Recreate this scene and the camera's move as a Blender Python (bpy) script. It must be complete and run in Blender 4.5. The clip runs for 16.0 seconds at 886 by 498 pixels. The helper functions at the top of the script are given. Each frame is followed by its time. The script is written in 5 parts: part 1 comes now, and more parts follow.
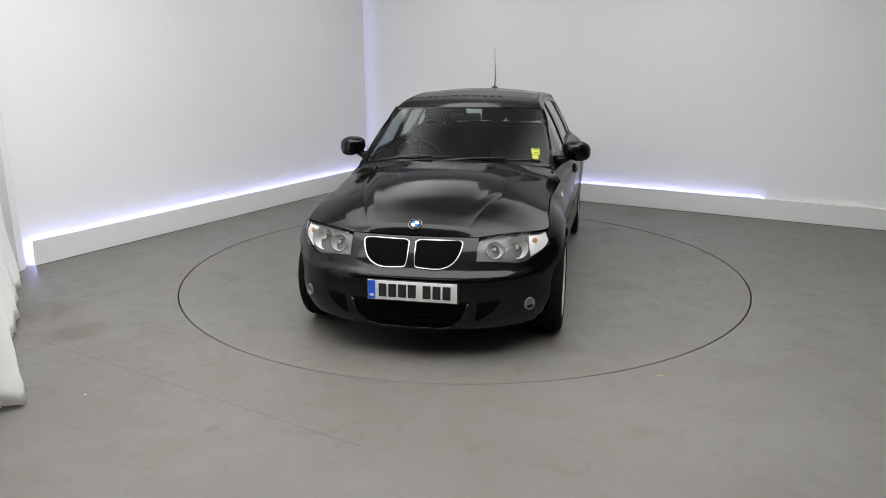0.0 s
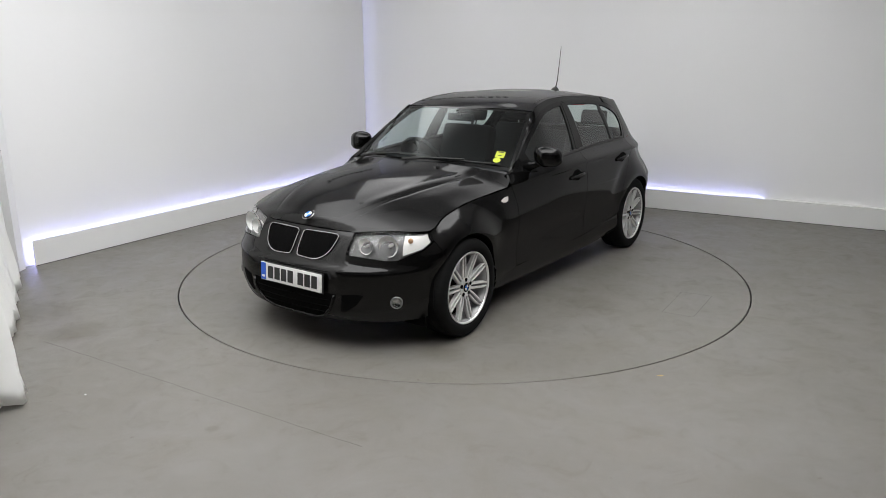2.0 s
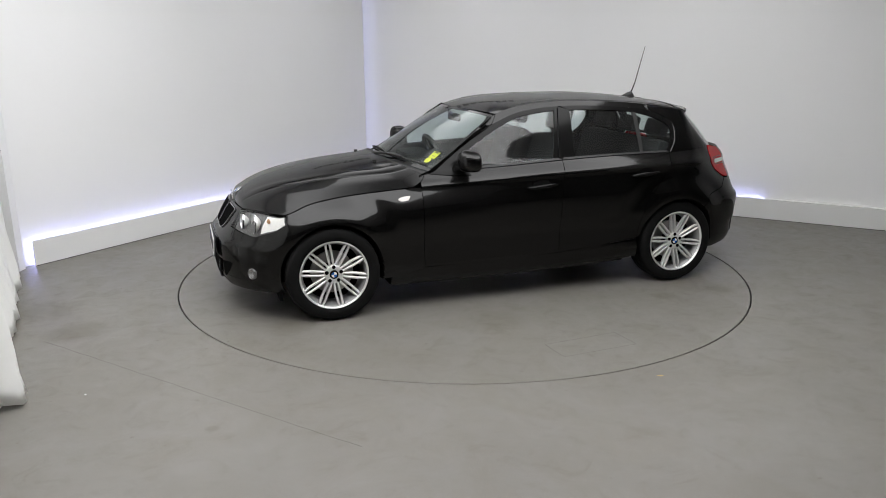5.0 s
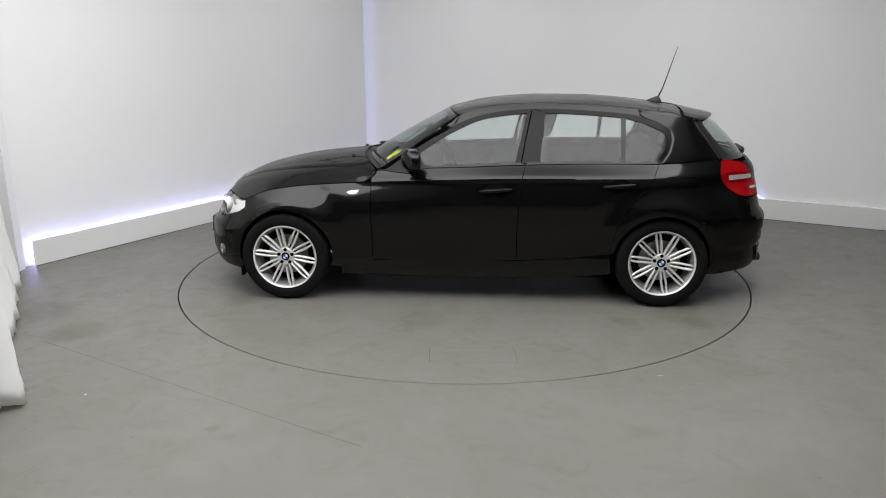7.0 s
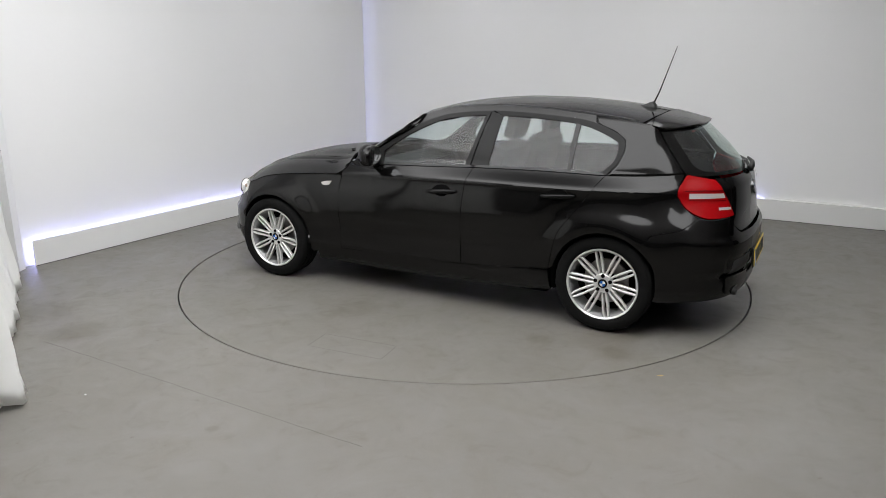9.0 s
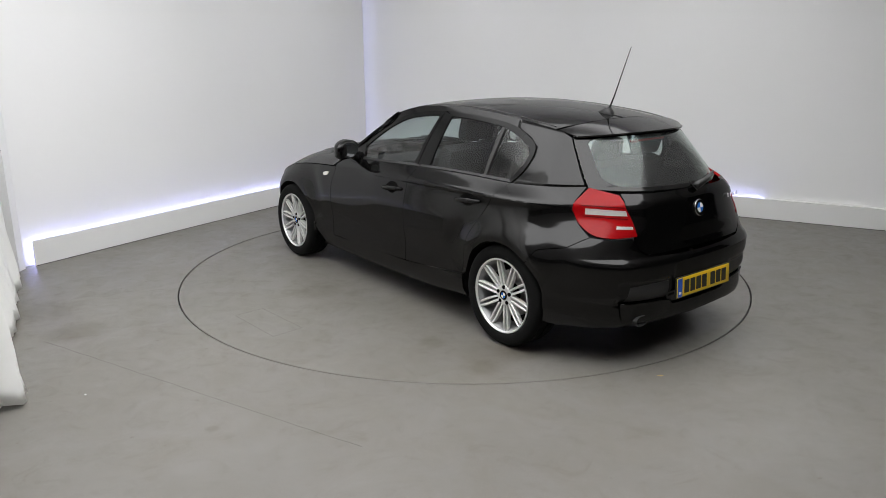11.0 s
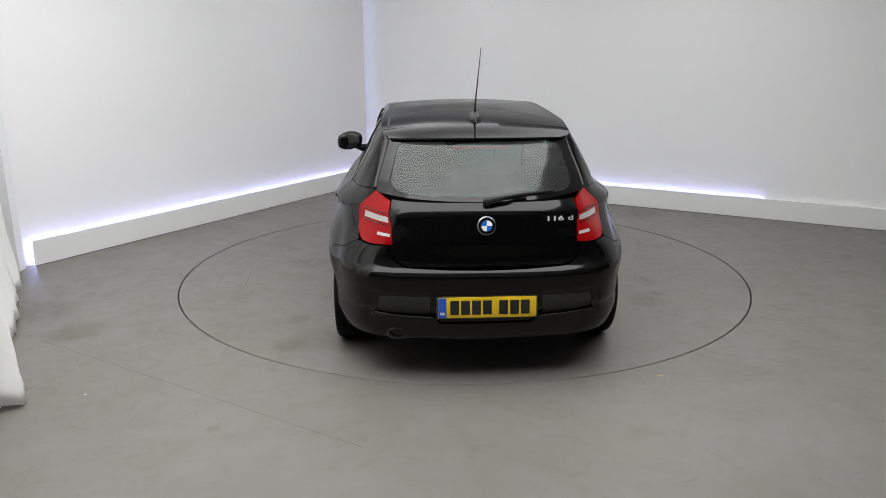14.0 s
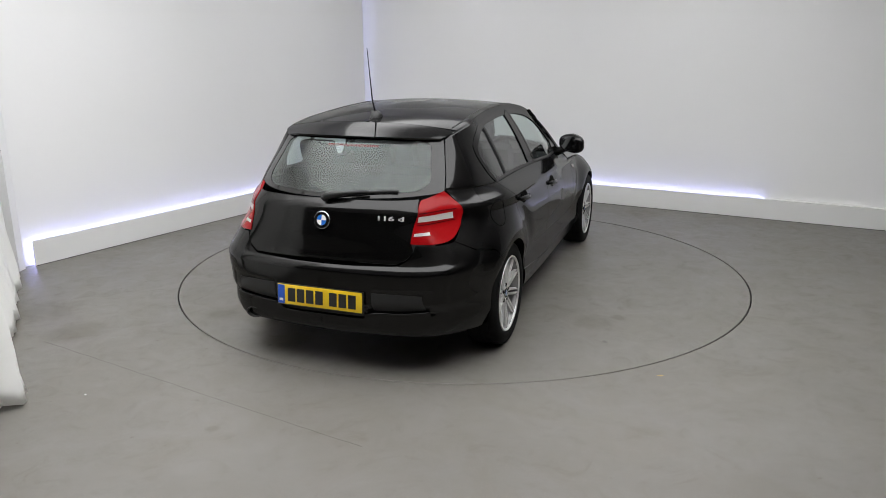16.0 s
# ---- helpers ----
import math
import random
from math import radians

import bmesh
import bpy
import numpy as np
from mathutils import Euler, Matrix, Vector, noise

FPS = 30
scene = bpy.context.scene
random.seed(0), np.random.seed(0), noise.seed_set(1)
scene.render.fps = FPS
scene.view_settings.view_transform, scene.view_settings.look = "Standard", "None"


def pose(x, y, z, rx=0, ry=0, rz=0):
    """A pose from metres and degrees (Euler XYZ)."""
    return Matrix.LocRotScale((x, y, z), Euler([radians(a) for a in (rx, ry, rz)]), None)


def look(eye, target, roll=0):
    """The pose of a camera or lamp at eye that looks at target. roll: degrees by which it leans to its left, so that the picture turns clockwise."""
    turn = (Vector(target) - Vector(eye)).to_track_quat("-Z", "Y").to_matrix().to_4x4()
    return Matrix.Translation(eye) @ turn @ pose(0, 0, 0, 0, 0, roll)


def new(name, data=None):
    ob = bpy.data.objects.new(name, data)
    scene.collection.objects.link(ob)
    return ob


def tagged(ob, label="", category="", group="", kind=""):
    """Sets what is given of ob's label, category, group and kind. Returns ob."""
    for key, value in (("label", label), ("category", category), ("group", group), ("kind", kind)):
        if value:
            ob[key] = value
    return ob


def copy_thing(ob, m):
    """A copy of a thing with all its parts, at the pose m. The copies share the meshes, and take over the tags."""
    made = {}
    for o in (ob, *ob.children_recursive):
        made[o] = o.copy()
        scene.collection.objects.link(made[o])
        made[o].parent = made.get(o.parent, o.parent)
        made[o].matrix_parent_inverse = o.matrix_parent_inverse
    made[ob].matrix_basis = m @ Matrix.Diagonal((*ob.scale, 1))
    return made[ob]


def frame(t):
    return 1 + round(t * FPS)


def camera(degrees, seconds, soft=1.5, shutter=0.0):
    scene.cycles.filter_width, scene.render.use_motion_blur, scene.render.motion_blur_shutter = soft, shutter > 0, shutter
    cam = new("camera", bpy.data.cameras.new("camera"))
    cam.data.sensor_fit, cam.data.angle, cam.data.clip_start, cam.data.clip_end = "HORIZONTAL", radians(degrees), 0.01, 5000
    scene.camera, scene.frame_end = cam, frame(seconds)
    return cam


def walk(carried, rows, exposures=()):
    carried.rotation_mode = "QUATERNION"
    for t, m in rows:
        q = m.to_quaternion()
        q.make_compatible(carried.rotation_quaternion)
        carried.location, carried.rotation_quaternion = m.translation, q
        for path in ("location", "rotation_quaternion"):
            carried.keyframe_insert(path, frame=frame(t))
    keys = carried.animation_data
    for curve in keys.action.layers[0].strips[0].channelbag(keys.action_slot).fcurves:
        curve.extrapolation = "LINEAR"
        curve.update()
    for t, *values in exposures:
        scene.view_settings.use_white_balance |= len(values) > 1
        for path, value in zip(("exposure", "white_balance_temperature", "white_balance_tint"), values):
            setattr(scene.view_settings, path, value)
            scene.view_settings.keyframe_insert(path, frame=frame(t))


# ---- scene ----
# one fixed camera on a stand, facing the turntable
cam = camera(60.9, 16.0, soft=0.85)
EYE = Vector((0.0, -6.0, 1.775))
PAN, TILT = radians(-1.508), radians(15.055)
AIM = EYE + Vector((math.sin(PAN) * math.cos(TILT), math.cos(PAN) * math.cos(TILT), -math.sin(TILT)))
walk(cam, [(0, look(EYE, AIM, -0.225)), (16, look(EYE, AIM, -0.225))], [(0, 0.0), (16, 0.0)])

# ---- light: closed studio, ceiling diffusers and cool strips in the coves ----
world = bpy.data.worlds.new("studio_dark")
world.use_nodes = True
world.node_tree.nodes["Background"].inputs[0].default_value = (0.5, 0.52, 0.55, 1)
world.node_tree.nodes["Background"].inputs[1].default_value = 0.02
scene.world = world
PANEL_GLOW = 5.0
STRIP_GLOW = 50.0


# ---- materials ----
def material(name):
    m = bpy.data.materials.new(name)
    m.use_nodes = True
    nt = m.node_tree
    return m, nt, nt.nodes["Principled BSDF"]


def simple(name, color, rough=0.5, metal=0.0, coat=0.0, noise_scale=0.0, bump=0.0, vary=0.0, coat_rough=0.03, spec=0.5):
    m, nt, b = material(name)
    b.inputs["Base Color"].default_value = (*color, 1)
    b.inputs["Roughness"].default_value = rough
    b.inputs["Metallic"].default_value = metal
    b.inputs["Coat Weight"].default_value = coat
    b.inputs["Coat Roughness"].default_value = coat_rough
    b.inputs["Specular IOR Level"].default_value = spec
    if noise_scale:
        tc = nt.nodes.new("ShaderNodeTexCoord")
        n = nt.nodes.new("ShaderNodeTexNoise")
        n.inputs["Scale"].default_value = noise_scale
        n.inputs["Detail"].default_value = 5
        nt.links.new(tc.outputs["Object"], n.inputs["Vector"])
        if vary:
            mix = nt.nodes.new("ShaderNodeMix")
            mix.data_type = "RGBA"
            mix.inputs["A"].default_value = (*[c * (1 - vary) for c in color], 1)
            mix.inputs["B"].default_value = (*[min(1, c * (1 + vary)) for c in color], 1)
            nt.links.new(n.outputs["Fac"], mix.inputs["Factor"])
            nt.links.new(mix.outputs["Result"], b.inputs["Base Color"])
        if bump:
            bp = nt.nodes.new("ShaderNodeBump")
            bp.inputs["Strength"].default_value = bump
            bp.inputs["Distance"].default_value = 0.002
            nt.links.new(n.outputs["Fac"], bp.inputs["Height"])
            nt.links.new(bp.outputs["Normal"], b.inputs["Normal"])
    return m


def glow(name, color, strength):
    m = bpy.data.materials.new(name)
    m.use_nodes = True
    nt = m.node_tree
    nt.nodes.clear()
    e = nt.nodes.new("ShaderNodeEmission")
    e.inputs[0].default_value = (*color, 1)
    e.inputs[1].default_value = strength
    o = nt.nodes.new("ShaderNodeOutputMaterial")
    nt.links.new(e.outputs[0], o.inputs[0])
    return m


def pane(name, tint, gloss=(1, 1, 1), ior=1.5, grey_wash=0.0, rough=0.09):
    """Thin glass, the same from both sides: tinted see-through, a gloss that grows at a slant, and a grey layer mixed
    in for the wash of reflected light.
    """
    m = bpy.data.materials.new(name)
    m.use_nodes = True
    nt = m.node_tree
    nt.nodes.clear()
    tr = nt.nodes.new("ShaderNodeBsdfTransparent")
    tr.inputs[0].default_value = (*tint, 1)
    gl = nt.nodes.new("ShaderNodeBsdfGlossy")
    gl.inputs[0].default_value = (*gloss, 1)
    gl.inputs["Roughness"].default_value = rough
    lw = nt.nodes.new("ShaderNodeLayerWeight")
    lw.inputs["Blend"].default_value = 0.5
    pw = nt.nodes.new("ShaderNodeMath")
    pw.operation = "POWER"
    pw.inputs[1].default_value = 4.5
    nt.links.new(lw.outputs["Facing"], pw.inputs[0])
    fr = nt.nodes.new("ShaderNodeMath")
    fr.operation = "MULTIPLY_ADD"
    f0 = 0.85 * ((ior - 1) / (ior + 1)) ** 2
    fr.inputs[1].default_value, fr.inputs[2].default_value = 1 - f0, f0
    nt.links.new(pw.outputs[0], fr.inputs[0])
    df = nt.nodes.new("ShaderNodeBsdfDiffuse")
    df.inputs[0].default_value = (0.5, 0.5, 0.5, 1)
    mh = nt.nodes.new("ShaderNodeMixShader")
    mh.inputs[0].default_value = grey_wash
    mx = nt.nodes.new("ShaderNodeMixShader")
    o = nt.nodes.new("ShaderNodeOutputMaterial")
    nt.links.new(tr.outputs[0], mh.inputs[1])
    nt.links.new(df.outputs[0], mh.inputs[2])
    nt.links.new(fr.outputs[0], mx.inputs[0])
    nt.links.new(mh.outputs[0], mx.inputs[1])
    nt.links.new(gl.outputs[0], mx.inputs[2])
    nt.links.new(mx.outputs[0], o.inputs[0])
    return m


def floor_paint(name, blobs):
    """Grey floor paint: broad drift, fine speckle, scuffs and given dark stains (x, y, radius, strength)."""
    m, nt, b = material(name)
    L = nt.links.new
    tc = nt.nodes.new("ShaderNodeTexCoord")

    def tex(scale, detail, rough=0.5, dist=0.0):
        n = nt.nodes.new("ShaderNodeTexNoise")
        n.inputs["Scale"].default_value = scale
        n.inputs["Detail"].default_value = detail
        n.inputs["Roughness"].default_value = rough
        n.inputs["Distortion"].default_value = dist
        L(tc.outputs["Object"], n.inputs["Vector"])
        return n

    def ramp(src, lo, hi, c0, c1):
        r = nt.nodes.new("ShaderNodeValToRGB")
        r.color_ramp.elements[0].position, r.color_ramp.elements[1].position = lo, hi
        r.color_ramp.elements[0].color, r.color_ramp.elements[1].color = (*c0, 1), (*c1, 1)
        L(src, r.inputs[0])
        return r

    def mul(a, c):
        x = nt.nodes.new("ShaderNodeMix")
        x.data_type, x.blend_type = "RGBA", "MULTIPLY"
        x.inputs["Factor"].default_value = 1
        L(a, x.inputs["A"])
        L(c, x.inputs["B"])
        return x.outputs["Result"]

    broad = tex(0.9, 4, 0.6, 0.4)
    col = ramp(broad.outputs["Fac"], 0.3, 0.7, (0.150, 0.143, 0.131), (0.171, 0.163, 0.151)).outputs["Color"]
    speck = tex(420, 2)
    col = mul(col, ramp(speck.outputs["Fac"], 0.35, 0.65, (0.87, 0.87, 0.86), (1.09, 1.09, 1.09)).outputs["Color"])
    grain = tex(150, 3, 0.7)
    col = mul(col, ramp(grain.outputs["Fac"], 0.35, 0.65, (0.90, 0.895, 0.88), (1.08, 1.08, 1.08)).outputs["Color"])
    patch = tex(2.2, 6, 0.75, 0.8)
    col = mul(col, ramp(patch.outputs["Fac"], 0.38, 0.62, (0.94, 0.925, 0.89), (1.02, 1.02, 1.03)).outputs["Color"])
    scuff = tex(5.5, 8, 0.72, 1.2)
    col = mul(col, ramp(scuff.outputs["Fac"], 0.30, 0.45, (0.90, 0.88, 0.84), (1, 1, 1)).outputs["Color"])
    dots = tex(26, 2)
    col = mul(col, ramp(dots.outputs["Fac"], 0.735, 0.76, (1, 1, 1), (0.72, 0.68, 0.6)).outputs["Color"])
    edge = tex(14, 5, 0.7)
    for x, y, r, k in blobs:
        d = nt.nodes.new("ShaderNodeVectorMath")
        d.operation = "DISTANCE"
        d.inputs[1].default_value = (x, y, 0)
        L(tc.outputs["Object"], d.inputs[0])
        q = nt.nodes.new("ShaderNodeMath")
        q.operation = "MULTIPLY_ADD"
        q.inputs[1].default_value = 0.9 * r
        L(edge.outputs["Fac"], q.inputs[0])
        L(d.outputs["Value"], q.inputs[2])
        k *= 1.45
        rr = ramp(q.outputs[0], r * 0.9, r * 1.5, (1 - .88 * k, 1 - k, 1 - 1.2 * k), (1, 1, 1))
        col = mul(col, rr.outputs["Color"])
    L(col, b.inputs["Base Color"])
    rr = ramp(scuff.outputs["Fac"], 0.3, 0.7, (0.5, 0.5, 0.5), (0.36, 0.36, 0.36))
    L(rr.outputs["Color"], b.inputs["Roughness"])
    b.inputs["Specular IOR Level"].default_value = 0.42
    bp = nt.nodes.new("ShaderNodeBump")
    bp.inputs["Strength"].default_value = 0.12
    bp.inputs["Distance"].default_value = 0.001
    L(tex(160, 4).outputs["Fac"], bp.inputs["Height"])
    L(bp.outputs["Normal"], b.inputs["Normal"])
    return m


FLOOR = floor_paint("grey_floor_paint", [(-2.12, -3.22, 0.16, 0.24), (-2.02, -3.30, 0.09, 0.2), (-2.9, -1.1, 0.26, 0.16), (-2.5, -1.5, 0.2, 0.2), (-1.2, -2.75, 0.04, 0.16), (1.9, 2.1, 0.3, 0.14), (0.9, 2.6, 0.3, 0.12)])
TABLE = floor_paint("turntable_floor_paint", [(-1.62, 1.19, 0.13, 0.2), (-1.14, 1.18, 0.10, 0.18), (-0.765, -1.385, 0.06, 0.22), (-1.5, 1.02, 0.22, 0.12), (-1.9, 0.5, 0.16, 0.16), (-1.6, 0.85, 0.16, 0.12), (1.0, -0.75, 0.14, 0.15), (0.2, 1.25, 0.2, 0.12),
                                             (1.55, 0.9, 0.18, 0.13), (-0.9, -1.25, 0.16, 0.16), (-1.7, -0.35, 0.2, 0.16), (1.75, 0.1, 0.22, 0.12)])
WALL = simple("white_wall_paint", (0.80, 0.80, 0.80), 0.75, noise_scale=1.3, vary=0.02, bump=0.02)
PLINTH = simple("white_plinth_board", (0.74, 0.74, 0.73), 0.5, noise_scale=3, vary=0.03)
CEIL = simple("white_ceiling", (0.8, 0.8, 0.8), 0.8, noise_scale=4, vary=0.02)
DARKWALL = simple("dark_unseen_wall", (0.03, 0.03, 0.033), 0.8, noise_scale=2, vary=0.2)
SHEET = simple("white_sheeting", (0.80, 0.80, 0.78), 0.45, noise_scale=9, bump=0.25, vary=0.04)
FOOT_SHADE = simple("dark_foot_shade", (0.012, 0.012, 0.012), 0.8)
STRIP = glow("cool_led_strip", (0.43, 0.46, 1.0), STRIP_GLOW)
STRIP_CORNER = glow("cool_led_strip_dim", (0.62, 0.65, 1.0), 5.0)


def diffuser(name, color, strength):
    """An emitting ceiling cloth, its strength dimmed in places to suit the car's reflections."""
    m = glow(name, color, strength)
    nt = m.node_tree
    tc = nt.nodes.new("ShaderNodeTexCoord")
    last = None
    for nx, ny in ((0.863, -0.505), (-0.464, -0.886)):      # strength falls towards the two walls, to soften reflections on the bonnet
        d = nt.nodes.new("ShaderNodeVectorMath")
        d.operation = "DOT_PRODUCT"
        d.inputs[1].default_value = (nx, ny, 0)
        nt.links.new(tc.outputs["Object"], d.inputs[0])
        r = nt.nodes.new("ShaderNodeMapRange")
        r.interpolation_type = "SMOOTHSTEP"
        near = nx * -1.175 + ny * 4.13
        r.inputs["From Min"].default_value, r.inputs["From Max"].default_value = near - 0.1, near + 2.3
        r.inputs["To Min"].default_value, r.inputs["To Max"].default_value = 0.2, 1.0
        nt.links.new(d.outputs["Value"], r.inputs["Value"])
        x = nt.nodes.new("ShaderNodeMath")
        x.operation = "MULTIPLY"
        x.inputs[1].default_value = strength
        nt.links.new(r.outputs["Result"], x.inputs[0])
        if last:
            x.operation = "MINIMUM"
            nt.links.new(last, x.inputs[1])
            y = nt.nodes.new("ShaderNodeMath")
            y.operation = "MULTIPLY"
            y.inputs[1].default_value = strength
            nt.links.new(r.outputs["Result"], y.inputs[0])
            nt.links.new(y.outputs[0], x.inputs[0])
        last = x.outputs[0]
    d = nt.nodes.new("ShaderNodeVectorMath")                # and over the middle of the turntable, to keep the windscreen's reflection dark
    d.operation = "DISTANCE"
    d.inputs[1].default_value = (0.1, 0.4, -0.045)
    nt.links.new(tc.outputs["Object"], d.inputs[0])
    r = nt.nodes.new("ShaderNodeMapRange")
    r.interpolation_type = "SMOOTHSTEP"
    r.inputs["From Min"].default_value, r.inputs["From Max"].default_value = 0.7, 2.6
    r.inputs["To Min"].default_value, r.inputs["To Max"].default_value = 0.05, 1.0
    nt.links.new(d.outputs["Value"], r.inputs["Value"])
    x = nt.nodes.new("ShaderNodeMath")
    x.operation = "MULTIPLY"
    nt.links.new(r.outputs["Result"], x.inputs[0])
    nt.links.new(last, x.inputs[1])
    nt.links.new(x.outputs[0], nt.nodes["Emission"].inputs[1])
    return m


PANEL = diffuser("ceiling_diffuser", (0.985, 0.985, 0.99), PANEL_GLOW)
PAINT = simple("black_metallic_paint", (0.0080, 0.0078, 0.0078), 0.42, metal=0.85, coat=0.62, noise_scale=900, vary=0.35, coat_rough=0.085, spec=0.1)
TRIM = simple("matt_black_trim", (0.009, 0.009, 0.009), 0.5, noise_scale=300, bump=0.1)
PAINT.node_tree.nodes["Principled BSDF"].inputs["Coat IOR"].default_value = 1.5
PRINT = simple("black_glass_print", (0.006, 0.006, 0.006), 0.1, spec=0.4)
INSERT = simple("dark_bumper_insert", (0.026, 0.026, 0.0265), 0.5, spec=0.3, noise_scale=300, bump=0.08)
PAINT.node_tree.nodes["Principled BSDF"].inputs["Specular Tint"].default_value = (0.12, 0.12, 0.12, 1)
GLOSSBLACK = simple("gloss_black_trim", (0.006, 0.006, 0.006), 0.15, spec=0.14)
# near-black for underside parts, and for shade drawn in recesses and openings
DARK = simple("black_underside_and_shade", (0.0035, 0.0035, 0.0035), 0.95, spec=0.04)
CABIN = simple("charcoal_cabin_trim", (0.026, 0.026, 0.028), 0.85, noise_scale=6, vary=0.12, spec=0.1)
CLOTH = simple("charcoal_seat_cloth", (0.034, 0.034, 0.036), 0.9, noise_scale=8, vary=0.15, spec=0.1)
CHROME = simple("chrome", (0.42, 0.42, 0.43), 0.2, metal=1.0)
ALLOY = simple("silver_alloy", (0.74, 0.74, 0.73), 0.33, metal=0.45, coat=0.5, noise_scale=40, vary=0.04)
# darker copy of the alloy: shade inside the wheel put into the colour
BARREL = simple("shaded_barrel_alloy", (0.30, 0.30, 0.30), 0.45, metal=0.5, noise_scale=40, vary=0.1)
PIPE = simple("sooty_pipe_steel", (0.02, 0.02, 0.02), 0.55, metal=0.3, noise_scale=60, vary=0.3)
RUBBER = simple("tyre_rubber", (0.0065, 0.0065, 0.0065), 0.85, noise_scale=90, vary=0.25, bump=0.1, spec=0.12)
STEEL = simple("brake_disc_steel", (0.35, 0.34, 0.33), 0.35, metal=1.0, noise_scale=60, vary=0.1)
GLASS = pane("side_window_glass", (0.76, 0.82, 0.81), ior=1.5, grey_wash=0.015, rough=0.05)
SCREEN = pane("windscreen_glass", (0.72, 0.80, 0.78), gloss=(0.8, 0.82, 0.81), ior=1.5, rough=0.05, grey_wash=0.006)
REARGLASS = pane("rear_window_glass", (0.70, 0.77, 0.75), gloss=(0.92, 1.0, 0.96), ior=1.55, grey_wash=0.04, rough=0.12)
CLEAR = pane("clear_lamp_cover", (0.97, 0.97, 0.97), ior=1.3, grey_wash=0.004)
REFLECTOR = simple("lamp_reflector", (0.90, 0.90, 0.88), 0.28, metal=0.25)
LAMPGREY = simple("lamp_bezel_grey", (0.15, 0.15, 0.15), 0.35, metal=0.2, noise_scale=30, vary=0.15)
AMBER = simple("amber_bulb_glass", (0.52, 0.31, 0.17), 0.25)
RED = simple("red_lamp_lens", (0.24, 0.0025, 0.004), 0.2, coat=0.1, noise_scale=160, bump=0.05, vary=0.3, spec=0.12)
DARKRED = simple("dark_red_lens", (0.06, 0.001, 0.002), 0.25)
CLEARLENS = simple("clear_ribbed_lens", (0.47, 0.44, 0.42), 0.2, metal=0.1, coat=0.8, noise_scale=200, vary=0.2)
SILVERLENS = simple("silver_lamp_wing", (0.82, 0.81, 0.78), 0.3, metal=0.2, noise_scale=150, vary=0.2, bump=0.1)
WHITEPLATE = simple("white_plate", (0.72, 0.72, 0.70), 0.35)
YELLOWPLATE = simple("yellow_plate", (0.78, 0.53, 0.02), 0.35)
PLATEBLUE = simple("blue_plate_band", (0.02, 0.10, 0.55), 0.35)
PLATEINK = simple("black_plate_bars", (0.015, 0.015, 0.015), 0.5)
STICKER = simple("yellow_green_sticker", (0.40, 0.45, 0.03), 0.5)
ROUNDBLUE = simple("badge_blue", (0.02, 0.14, 0.52), 0.2)
ROUNDWHITE = simple("badge_white", (0.8, 0.8, 0.8), 0.2)
LETTER = simple("silver_lettering", (0.58, 0.58, 0.58), 0.3, metal=0.2)
MIRROR = simple("mirror_glass", (0.8, 0.82, 0.84), 0.02, metal=1.0)
SIGNINK = simple("dark_sign_letters", (0.03, 0.03, 0.03), 0.6)


# ---- builders ----
def mesh_of(name, verts, faces, mat, smooth=True, sharp=35):
    me = bpy.data.meshes.new(name)
    me.from_pydata([tuple(v) for v in verts], [], faces)
    bm = bmesh.new()
    bm.from_mesh(me)
    for f in bm.faces:
        f.smooth = smooth
    if smooth:
        for e in bm.edges:
            if len(e.link_faces) == 2 and e.calc_face_angle(0) > radians(sharp):
                e.smooth = False
    bm.to_mesh(me)
    bm.free()
    me.materials.append(mat)
    return me


def part(name, bm, mat, parent=None, label="", smooth=True, sharp=35):
    """Links a bmesh as one mesh object, under parent where one is given."""
    for f in bm.faces:
        f.smooth = smooth
    if smooth:
        for e in bm.edges:
            if len(e.link_faces) == 2 and e.calc_face_angle(0) > radians(sharp):
                e.smooth = False
    me = bpy.data.meshes.new(name)
    bm.to_mesh(me)
    bm.free()
    me.materials.append(mat)
    ob = new(name, me)
    if parent is not None:
        ob.parent = parent
    if label:
        tagged(ob, label)
    return ob


def box_bm(lo, hi, bevel=0.0, m=None, bm=None):
    own = bm is None
    bm = bmesh.new() if own else bm
    lo, hi = Vector(lo), Vector(hi)
    mm = Matrix.Translation((lo + hi) / 2) @ Matrix.Diagonal((*(hi - lo), 1))
    r = bmesh.ops.create_cube(bm, size=1, matrix=mm)
    vs = r["verts"]
    if bevel:
        es = list({e for v in vs for e in v.link_edges})
        rr = bmesh.ops.bevel(bm, geom=es, offset=bevel, segments=2, affect="EDGES", profile=0.6)
        vs = list({v for v in rr["verts"]} | {v for v in vs if v.is_valid})
    if m is not None:
        bmesh.ops.transform(bm, matrix=m, verts=[v for v in vs if v.is_valid])
    return bm


